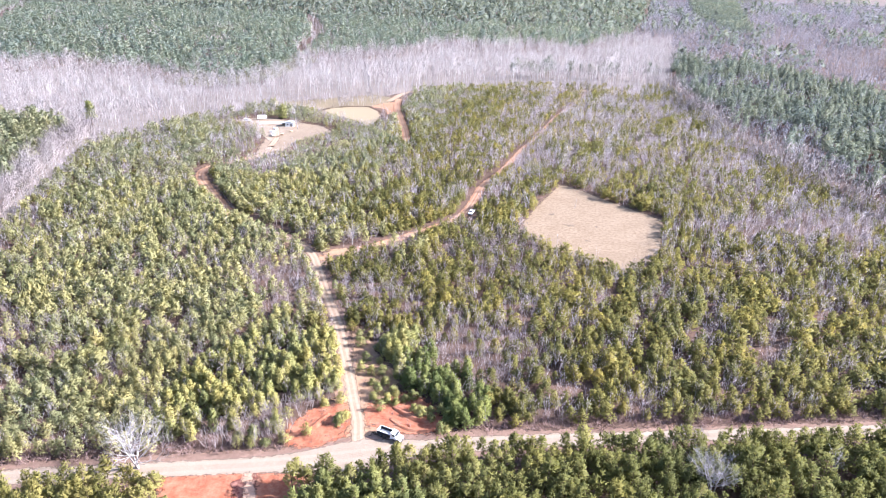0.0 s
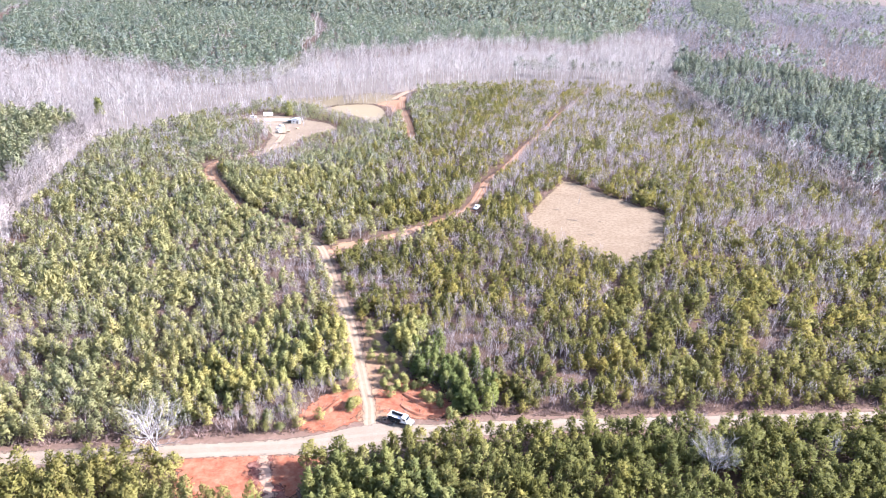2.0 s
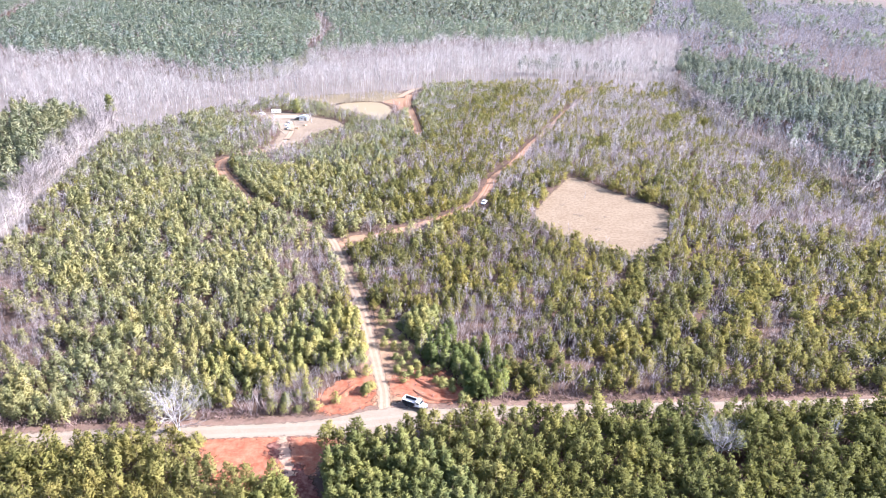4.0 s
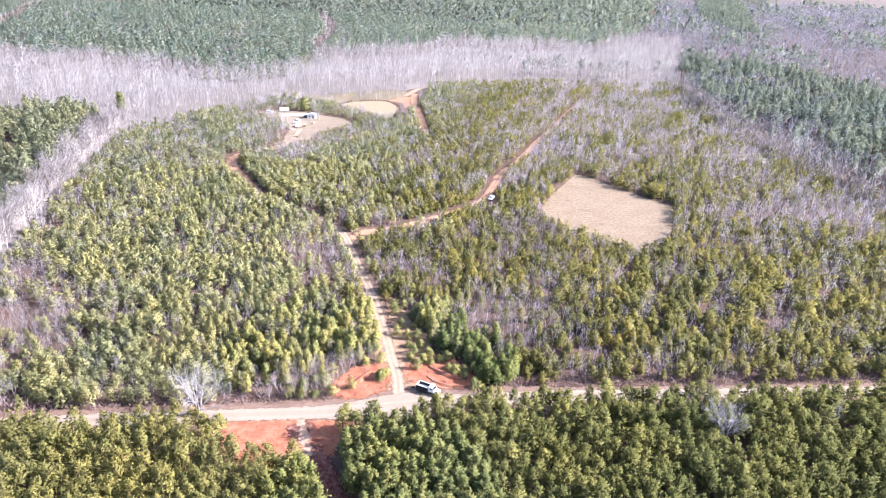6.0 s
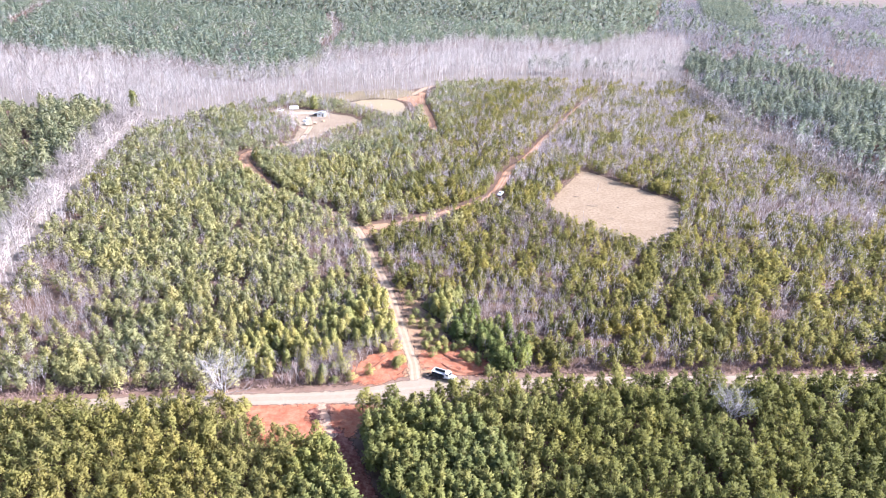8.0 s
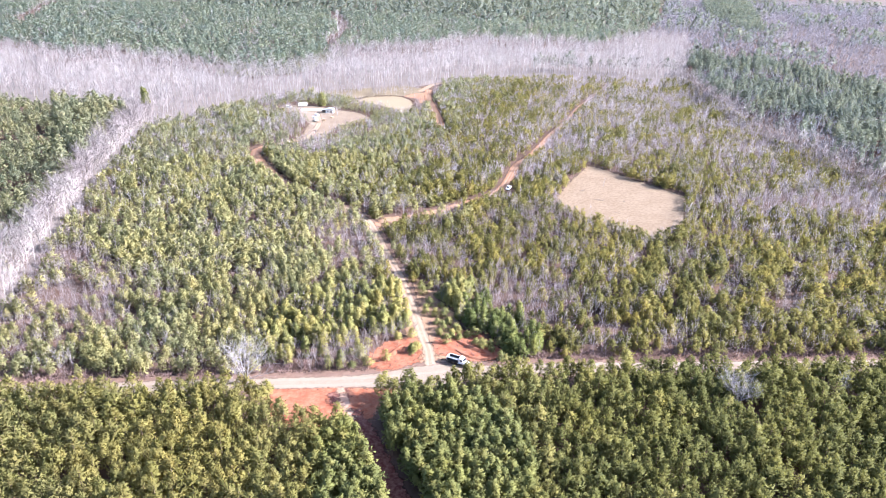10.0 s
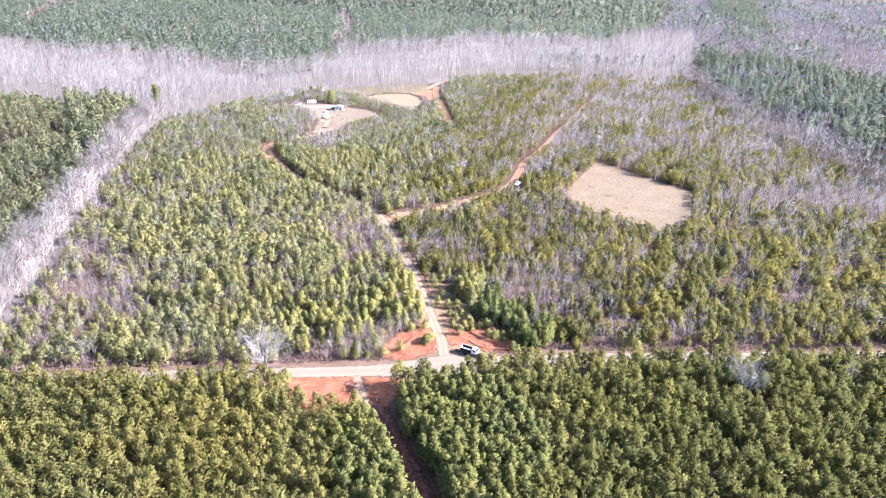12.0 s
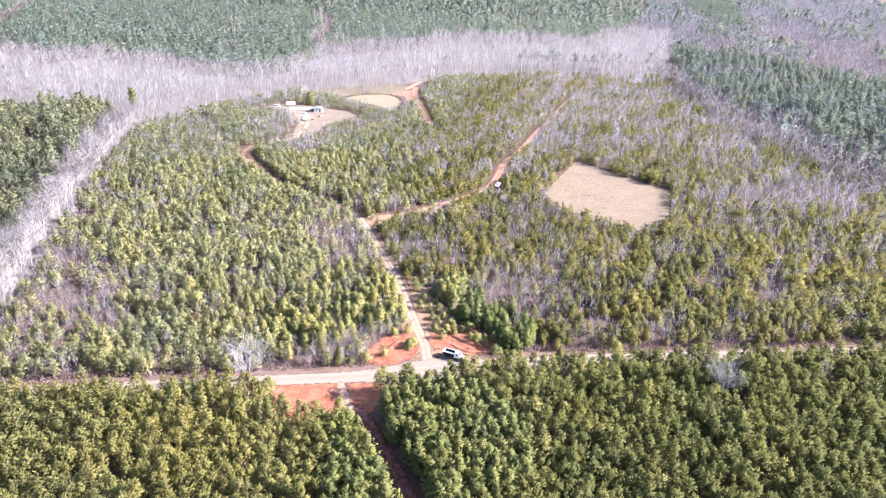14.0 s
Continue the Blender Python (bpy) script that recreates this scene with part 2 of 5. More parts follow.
STRIPE = [(-112, 414), (-120.5, 443.5), (-133.4, 478.6), (-147, 515), (-155, 548)]
TOPWAY = [(-160.5, 541.4), (-155.5, 576.6), (-134.8, 596.6), (-97.1, 616.9), (-46.9, 628.4), (-1.4, 635.4), (43, 641.7)]
SOUTHWAY = [(-74.3, 117.3), (-69.3, 109.3), (-59.6, 99.8), (-52.4, 89.9), (-43.1, 77.5), (-20.8, 46.7), (14, -2.4), (78.7, -93.6)]
FIELD = [(-9.9, 362), (-3, 359), (7.5, 350), (22.7, 337), (34.2, 328), (41.8, 321.5), (40, 302), (38, 280), (29.5, 265), (22.9, 254), (17, 258), (8, 264), (0, 269), (-9.5, 273), (-21, 284), (-24, 301), (-19.6, 324), (-14.8, 344)]
POND = [(-199.5, 487), (-193.5, 500), (-181.2, 509.5), (-171, 511), (-161, 502), (-153.5, 485.5), (-151.3, 468), (-154.5, 457.5), (-162.3, 470), (-172.2, 475), (-185.4, 479.5)]
YARD = [(-196.5, 371.5), (-202.5, 390), (-206, 406), (-213, 421), (-226, 434), (-250, 442), (-246, 452), (-233, 458), (-210, 455), (-196, 449.5), (-183, 447), (-169, 433), (-174.5, 419), (-180.5, 411), (-184, 399), (-182.5, 380), (-186, 371)]
DAM = [(-169, 515.6), (-154.2, 509.4), (-149.5, 495), (-145, 494), (-143, 503), (-147, 519.2), (-154.3, 538.9), (-164.3, 528.1)]
CLAY_S = [(-92.6, 110.8), (-88, 99.8), (-80.6, 95.2), (-72.3, 94.9), (-64.2, 98.8), (-59.3, 104.6), (-56.8, 119), (-71.2, 117.2)]
CLAY_W = [(-67.5, 128), (-70.5, 135), (-67, 144), (-62, 149), (-56.5, 148.5), (-54, 141), (-54.4, 134.5), (-59.3, 129)]
CLAY_E = [(-53, 146), (-49, 154), (-44, 158), (-38.7, 157), (-33, 153.5), (-29, 149), (-29, 143), (-38, 140), (-50, 141.5)]
STRIP = [(-186, 102), (-191, 111), (-206, 142), (-221, 172), (-239, 211), (-255, 245), (-271, 279), (-297, 343), (-306, 372), (-318, 366), (-308, 340), (-281, 275), (-265, 241), (-249, 206), (-231, 167), (-216, 138), (-200, 106), (-196, 98)]
BOTTOM = [(-318, 370), (-301, 374), (-283, 418), (-279, 440), (-246, 500), (-207, 524), (-178, 550), (-146, 586), (-97, 622), (-45, 642), (9, 648), (51, 650), (70, 705), (88, 790), (95, 960), (60, 967), (8, 914), (-19, 840), (-61, 863), (-128, 832), (-176, 850), (-212, 764), (-246, 738), (-294, 685), (-286, 590), (-317, 547), (-355, 542), (-412, 576), (-455, 568), (-513, 600), (-530, 552), (-592, 583), (-646, 595), (-760, 640), (-900, 700), (-915, 582), (-640, 440), (-412, 392), (-352, 384)]
WESTPINE = [(-310, 342), (-319, 362), (-345, 376), (-398, 370), (-438, 378), (-640, 430), (-810, 377), (-679, 42), (-239, 29), (-197, 98), (-202, 108), (-218, 140), (-233, 170), (-251, 209), (-267, 244), (-283, 279)]
EASTPINE = [(62, 716), (78, 628), (97, 525), (117, 448), (139, 388), (160, 352), (300, 325), (620, 420), (345, 556), (240, 660), (157, 784), (101, 802), (78, 770)]
EASTBELT = [(56, 690), (71, 610), (86, 505), (106, 432), (127, 374), (146, 336), (162, 350), (142, 390), (120, 452), (99, 530), (82, 630), (68, 700)]
WESTLANE = [(-385, 255), (-361, 290), (-351, 306), (-343, 321), (-327, 338), (-318, 352), (-313, 340), (-319, 324), (-331, 304), (-338, 290), (-347, 275), (-368, 240)]
GRASS = [(-240, 484), (-203, 493), (-193, 503), (-181, 513), (-166, 516), (-158, 530), (-158, 552), (-180, 561), (-211, 535), (-247, 509)]
PONDSIDE = [(-203, 490), (-196, 478), (-150, 455), (-140, 500), (-146, 575), (-175, 565), (-214, 535), (-246, 506), (-236, 486)]
WBRUSH = [(-88, 120), (-92, 129), (-77, 142), (-67, 149), (-58, 154), (-60, 143), (-68, 137), (-68, 127)]
NORTHEAST = [(30, 932), (95, 960), (86, 800), (101, 806), (157, 789), (243, 664), (350, 560), (640, 425), (1030, 880), (1733, 1532), (1216, 2341), (488, 2221), (205, 2277), (154, 2000), (94, 1463), (77, 1189), (53, 1044)]
FARPINE = [(-917, 720), (-760, 648), (-646, 602), (-592, 590), (-530, 558), (-513, 607), (-455, 574), (-412, 582), (-355, 548), (-317, 553), (-291, 596), (-299, 690), (-249, 745), (-215, 771), (-178, 860), (-128, 840), (-61, 871), (-19, 848), (5, 924), (27, 928), (50, 1044), (74, 1189), (91, 1463), (150, 2000), (200, 2277), (-510, 2277), (-1630, 1884), (-1638, 1076)]
FARDARK = [(189, 1648), (167, 1346), (180, 1193), (186, 1069), (224, 1086), (251, 1332), (284, 1619), (300, 1800), (200, 1800)]
FARFIELD = [(318.8, 2001.9), (425.7, 1862.3), (571, 1918.1), (597.6, 1649.4), (826.2, 1655.1), (1482.2, 1924.6), (1013.1, 2589.8), (384.1, 2623)]


def curve_through(points, step=1.5):
    """A smooth line through the points, sampled at even steps."""
    p = np.array(points, float)
    p = np.vstack([2 * p[0] - p[1], p, 2 * p[-1] - p[-2]])
    out = []
    for a, b, c, d in zip(p, p[1:], p[2:], p[3:]):
        n = max(2, int(np.linalg.norm(c - b) / step))
        s = (np.arange(n) / n)[:, None]
        out.append(0.5 * (2 * b + (c - a) * s + (2 * a - 5 * b + 4 * c - d) * s ** 2 + (3 * b - a - 3 * c + d) * s ** 3))
    return np.vstack(out + [p[-2][None]])


def line_offset(xy, line):
    """The signed distance of points from a sampled line."""
    best, side = np.full(len(xy), 1e9), np.zeros(len(xy))
    for a, b in zip(line[:-1], line[1:]):
        d = b - a
        ln = math.hypot(*d) or 1e-6
        s = np.clip(((xy - a) @ d) / ln ** 2, 0, 1)
        off = xy - a - s[:, None] * d
        r = np.hypot(off[:, 0], off[:, 1])
        near = r < best
        best[near] = r[near]
        side[near] = np.sign(d[0] * off[near, 1] - d[1] * off[near, 0])
    return best * np.where(side == 0, 1, side)


def inside_of(xy, poly):
    """The distance inside (+) or outside (-) of a closed outline."""
    p = np.array(poly, float)
    odd, best = np.zeros(len(xy), bool), np.full(len(xy), 1e9)
    for a, b in zip(p, np.roll(p, -1, 0)):
        cross = (a[1] > xy[:, 1]) != (b[1] > xy[:, 1])
        if a[1] != b[1]:
            odd ^= cross & (xy[:, 0] < (b[0] - a[0]) * (xy[:, 1] - a[1]) / (b[1] - a[1]) + a[0])
        d = b - a
        s = np.clip(((xy - a) @ d) / (d @ d), 0, 1)
        off = xy - a - s[:, None] * d
        best = np.minimum(best, np.hypot(off[:, 0], off[:, 1]))
    return np.where(odd, best, -best)


def lumps(xy, size, seed):
    """Smooth noise from 0 to 1, lumps of about that size."""
    rng = np.random.default_rng(seed)
    v = np.zeros(len(xy))
    for k in range(7):
        a, f, ph = rng.uniform(0, 6.28), rng.uniform(0.6, 1.8) / size * 3.0, rng.uniform(0, 6.28)
        v += np.sin((xy[:, 0] * math.cos(a) + xy[:, 1] * math.sin(a)) * f + ph)
    return np.clip(0.5 + v / 5.5, 0, 1)


WAYS = {"road": curve_through(ROAD, 6), "trail": curve_through(TRAIL, 3), "branch": curve_through(BRANCH, 3), "stripe": curve_through(STRIPE, 4), "top": curve_through(TOPWAY, 4), "south": curve_through(SOUTHWAY, 3)}
HALF = {"road": 3.4, "trail": 1.8, "branch": 2.6, "stripe": 2.9, "top": 2.8, "south": 2.9}
FORK = [(-102.5, 243.7), (-99.6, 249.5), (-91.5, 252.6), (-86.2, 249.9), (-91, 241.8), (-97, 235.6)]
OPEN = [(-54.4, 134.5), (-43.4, 140), (-43, 150), (-46, 161), (-50, 169), (-56, 175), (-62, 183), (-68, 190.5), (-71.3, 190.4), (-60.8, 163.5)]


# ---- mesh helpers ----
def mesh_of(name, verts, faces, mats, slot=None, normals=None, **attrs):
    """One mesh from arrays of corners and of triangles or quads."""
    verts, faces = np.asarray(verts, np.float32), np.asarray(faces, np.int32)
    me = bpy.data.meshes.new(name)
    n, k = faces.shape
    me.vertices.add(len(verts))
    me.vertices.foreach_set("co", verts.ravel())
    me.loops.add(n * k)
    me.loops.foreach_set("vertex_index", faces.ravel())
    me.polygons.add(n)
    me.polygons.foreach_set("loop_start", np.arange(0, n * k, k, dtype=np.int32))
    me.polygons.foreach_set("loop_total", np.full(n, k, np.int32))
    for m in mats:
        me.materials.append(m)
    if slot is not None:
        me.polygons.foreach_set("material_index", np.asarray(slot, np.int32))
    if normals is not None:
        me.attributes.new("custom_normal", "FLOAT_VECTOR", "POINT").data.foreach_set("vector", np.asarray(normals, np.float32).ravel())
    for key, values in attrs.items():
        me.attributes.new(key, "FLOAT", "POINT").data.foreach_set("value", np.asarray(values, np.float32))
    me.update(calc_edges=True)
    if normals is None:
        me.validate()
    return me


def part(name, bm, material, parent, label=""):
    me = bpy.data.meshes.new(name)
    bm.to_mesh(me)
    bm.free()
    me.materials.append(material)
    ob = new(name, me)
    ob.parent = parent
    return tagged(ob, label)


def sheet(name, label, category, material, lo, hi, step, z, inside, across=None, margin=3.0):
    """A piece of the ground's surface: cells where the outline's distance allows, with a ragged border."""
    xs, ys = np.arange(lo[0], hi[0] + step, step), np.arange(lo[1], hi[1] + step, step)
    gx, gy = np.meshgrid(xs, ys)
    xy = np.stack([gx.ravel(), gy.ravel()], 1)
    d = inside(xy)
    w = len(xs)
    ok = (d > -margin).reshape(gx.shape)
    cell = ok[:-1, :-1] | ok[1:, :-1] | ok[:-1, 1:] | ok[1:, 1:]
    i, j = np.nonzero(cell)
    a = i * w + j
    faces = np.stack([a, a + 1, a + w + 1, a + w], 1)
    used, inv = np.unique(faces, return_inverse=True)
    v = np.column_stack([xy[used], np.full(len(used), z) + 0.05 * (lumps(xy[used], 6, 5) - 0.5) * (z > 0.05)])
    extra = {"inside": d[used]}
    if across is not None:
        extra["across"] = across(xy[used])
    me = mesh_of(name, v, inv.reshape(faces.shape), [material], **extra)
    return tagged(new(name, me), label, category, kind="structure")


def way_sheet(name, key, label, material, z, half=None, box=None, step=1.0):
    line = WAYS[key]
    half = half or (lambda xy: np.full(len(xy), HALF[key]))
    lo, hi = box or (line.min(0) - 8, line.max(0) + 8)
    near = line[(line[:, 0] > lo[0] - 40) & (line[:, 0] < hi[0] + 40)]
    return sheet(name, label, "dirt road", material, lo, hi, step, z, lambda xy: half(xy) - np.abs(line_offset(xy, near)), lambda xy: line_offset(xy, near))


def area_sheet(name, poly, label, category, material, z, step=1.0):
    p = np.array(poly)
    return sheet(name, label, category, material, p.min(0) - 5, p.max(0) + 5, step, z, lambda xy: inside_of(xy, poly))


# ---- ground ----
def build_ground():
    xs = np.concatenate([np.linspace(-4300, -500, 16), np.linspace(-450, 450, 46), np.linspace(500, 4300, 16)])
    gx, gy = np.meshgrid(xs, xs + 300)
    v = np.column_stack([gx.ravel(), gy.ravel(), np.zeros(gx.size)])
    i, j = np.meshgrid(np.arange(len(xs) - 1), np.arange(len(xs) - 1), indexing="ij")
    a = (i * len(xs) + j).ravel()
    me = mesh_of("ground", v, np.stack([a, a + 1, a + len(xs) + 1, a + len(xs)], 1), [M_GROUND])
    tagged(new("ground", me), "brown forest floor of pine straw and dead grass", "ground", kind="structure")


build_ground()
main_half = lambda xy: 2.75 - 0.4 * np.clip((xy[:, 0] + 8) / 30, 0, 1) + 2.8 * np.exp(-((xy[:, 0] + 50) / 12) ** 2)
way_sheet("verge", "road", "rosy dead grass verge along the gravel road", M_VERGE, 0.02, lambda xy: main_half(xy) + 3.2 - 1.4 * np.clip((xy[:, 0] + 18) / 20, 0, 1), ((-320, 10), (320, 250)))
way_sheet("road", "road", "pale tan gravel road with wheel tracks", M_ROAD, 0.10, main_half, ((-320, 10), (320, 250)))
tagged(way_sheet("verge", "trail", "worn sandy shoulder beside the track", M_VERGE, 0.03, lambda xy: 3.8 + 2.5 * np.exp(-((xy[:, 1] - 156) / 17) ** 2), ((-225, 152), (-42, 450))))
way_sheet("track", "trail", "sandy two-rut farm track through young pines", M_TRAIL, 0.08, box=((-148, 118), (-40, 267)))
way_sheet("track", "trail", "reddish two-rut farm track in striped shade", M_REDTRAIL, 0.08, lambda xy: np.full(len(xy), 3.0), ((-225, 259), (-132, 362)))
way_sheet("track", "trail", "pale two-rut drive across the yard", M_TRAIL, 0.065, lambda xy: np.full(len(xy), 2.0), ((-225, 358), (-180, 432)))
way_sheet("track", "branch", "red clay track through young pines", M_REDTRAIL, 0.07, lambda xy: 2.5 - 1.0 * np.clip((xy[:, 1] - 385) / 60, 0, 1))
way_sheet("track", "stripe", "reddish cleared firebreak strip", M_REDTRAIL, 0.06)
way_sheet("track", "top", "sandy track along the edge of bare woods", M_TRAIL, 0.05)
way_sheet("track", "south", "red clay track shaded by tall pines, shade also in its colour", M_SHADECLAY, 0.06)
area_sheet("field", FIELD, "mown straw-coloured field", "field", M_FIELD, 0.03)
area_sheet("yard", YARD, "pale bare yard of packed earth", "yard", M_CLEARING, 0.04)
area_sheet("gravel", [(-225.5, 426.6), (-215.5, 416.1), (-202.2, 400.6), (-195.7, 397.7), (-200.6, 414.9), (-199.3, 433.9), (-210.5, 449.3), (-229.5, 446.1)], "pale gravel round the shed", "gravel", M_ROAD, 0.055)
area_sheet("clay", FORK, "worn reddish ground where the tracks fork", "clay", M_SAND, 0.1)
area_sheet("dam", DAM, "red clay bank beside the pond", "bank", M_REDTRAIL, 0.04)
area_sheet("verge", OPEN, "open sandy ground beside the track", "sand", M_SAND, 0.035)
area_sheet("verge", [(-56.7, 140.6), (-54.9, 145.3), (-59.5, 156.3), (-65.1, 167.3), (-68.1, 165.1), (-62.3, 149.2)], "open sandy ground beside the track", "sand", M_SAND, 0.055)
area_sheet("track", [(-74.8, 117.9), (-72.5, 118.4), (-66.9, 109.2), (-63.3, 103.6), (-65.4, 102.5), (-69.2, 108.1)], "pale worn path across the red clay", "path", M_PATH, 0.085)
area_sheet("clay", CLAY_S, "bare red clay apron beside the road", "clay", M_CLAY, 0.05)
area_sheet("clay", CLAY_W, "bare red clay bank beside the track", "clay", M_CLAY, 0.05)
area_sheet("clay", CLAY_E, "bare red clay bank behind the dump truck", "clay", M_CLAY, 0.05)
area_sheet("grass", GRASS, "tan rough grass behind the pond", "grass", M_GRASS, 0.03)
area_sheet("litter", BOTTOM, "pale leaf litter under the bare woods", "leaf litter", M_LITTER, 0.012, 8.0)
area_sheet("litter", STRIP, "pale leaf litter along the creek", "leaf litter", M_LITTER, 0.012, 4.0)
area_sheet("clearing", FARFIELD, "distant reddish felled clearing", "clearing", M_FELLED, 0.1, 12.0)


# ---- trees ----
def tube(a, b, ra, rb, sides=3):
    a, b = np.array(a, float), np.array(b, float)
    d = (b - a) / (np.linalg.norm(b - a) + 1e-9)
    u = np.cross(d, (0.31, 0.95, 0.1))
    u /= np.linalg.norm(u)
    w = np.cross(d, u)
    ang = np.arange(sides) * 2 * math.pi / sides
    ring = np.cos(ang)[:, None] * u + np.sin(ang)[:, None] * w
    v = np.vstack([a + ring * ra, b + ring * rb])
    f = []
    for k in range(sides):
        n = (k + 1) % sides
        f += [(k, n, sides + n), (k, sides + n, sides + k)]
    return v, np.array(f)


class Clump:
    """Triangles gathered for one tree, with the slot of each."""
    def __init__(self):
        self.v, self.f, self.s, self.d, self.n = [], [], [], [], 0

    def add(self, v, f, slot, d=None):
        v, f = np.asarray(v, float), np.asarray(f)
        self.v.append(v), self.f.append(f + self.n), self.s.append(np.full(len(f), slot))
        self.d.append(unit(np.column_stack([v[:, :2], np.full(len(v), 0.02)])) if d is None else d)
        self.n += len(v)

    def done(self, rounded=False):
        """Corners, triangles and slots; rounded: with soft normals that lead out of the crown."""
        v, f, s, d = np.vstack(self.v), np.vstack(self.f), np.concatenate(self.s), np.vstack(self.d)
        if not rounded:
            return v, f, s, None
        flat = np.cross(v[f[:, 1]] - v[f[:, 0]], v[f[:, 2]] - v[f[:, 0]])
        turned = np.einsum("ij,ij->i", flat, d[f[:, 0]]) < 0
        f[turned] = f[turned][:, ::-1]
        return v, f, s, d


def slivers(base, way, length, width, rng):
    """Thin triangles from the bases along the ways."""
    n = len(base)
    side = np.cross(way, rng.normal(size=(n, 3)))
    side /= np.linalg.norm(side, axis=1)[:, None] + 1e-9
    v = np.stack([base - side * width[:, None] / 2, base + side * width[:, None] / 2, base + way * length[:, None]], 1).reshape(-1, 3)
    return v, np.arange(3 * n).reshape(n, 3)


def unit(a):
    return a / (np.linalg.norm(a, axis=1)[:, None] + 1e-9)


def pine_shape(seed, height, radius, low, tufts, blades, length, width, sides=4):
    """A pine: tapered stem, boughs in uneven whorls, tufts of needles at their ends."""
    rng = np.random.default_rng(seed)
    c = Clump()
    lean = rng.normal(0, 0.02, 2) * height
    if sides:
        c.add(*tube((0, 0, -0.1), (lean[0] * 0.6, lean[1] * 0.6, height * 0.62), 0.013 * height, 0.007 * height, sides), 1)
        c.add(*tube((lean[0] * 0.6, lean[1] * 0.6, height * 0.62), (lean[0], lean[1], height * 0.97), 0.007 * height, 0.002 * height, 3), 1)
    else:
        c.add(*slivers(np.array([(0, 0, 0.0)] * 2), np.array([(0, 0, 1.0)] * 2), np.array([height] * 2) * 0.95, np.array([0.03 * height] * 2), rng), 1)
    s = np.sort(rng.beta(1.0, 1.25, tufts))
    s[-max(2, tufts // 12):] = rng.uniform(0.88, 1.0, max(2, tufts // 12))
    z = height * (low + (1 - low) * s)
    gaps = 0.72 + 0.28 * np.sin(s * 21 + rng.uniform(0, 6)) + rng.normal(0, 0.12, tufts)
    prof = np.minimum(1.0, 0.72 + 1.2 * s) * (1 - s ** 1.7) ** 0.75 + 0.05
    ang = rng.uniform(0, 2 * math.pi, tufts)
    wob = 1 + 0.28 * np.sin(ang * 2 + rng.uniform(0, 6)) + 0.15 * np.sin(ang * 3 + rng.uniform(0, 6))
    r = radius * prof * np.clip(gaps, 0.4, 1.15) * np.sqrt(rng.uniform(0.22, 1, tufts)) * wob
    out = np.stack([np.cos(ang), np.sin(ang), np.zeros(tufts)], 1)
    hub = out * r[:, None]
    hub[:, 2] = z + 0.12 * r
    hub[:, :2] += lean * (z / height)[:, None]
    way = out * (0.9 - 0.5 * s)[:, None] + np.array([0, 0, 1.0]) * (0.25 + 0.6 * s)[:, None]
    base = np.repeat(hub, blades, 0) + rng.normal(0, 0.24 * length, (tufts * blades, 3))
    ways = unit(np.repeat(unit(way), blades, 0) + rng.normal(0, 0.85, (tufts * blades, 3)))
    n = len(base)
    back = rng.uniform(size=n) < 0.5
    base[back] += ways[back] * length
    ways[back] *= -1
    core = np.column_stack([np.repeat(lean[None] * 0.6, n, 0), base[:, 2] - 0.25 * radius])
    soft = unit(0.6 * unit(base - core) + np.array([0, 0, 0.9]) + rng.normal(0, 0.08, (n, 3)))
    c.add(*slivers(base, ways, length * rng.uniform(0.7, 1.3, n), width * rng.uniform(0.7, 1.3, n), rng), 0, np.repeat(soft, 3, 0))
    if sides > 3:
        pick = rng.choice(tufts, min(tufts, 22), False)
        for k in pick:
            c.add(*tube((lean[0] * z[k] / height, lean[1] * z[k] / height, z[k] - 0.3 * r[k]), hub[k], 0.03, 0.012, 3), 1)
    return c.done(True)


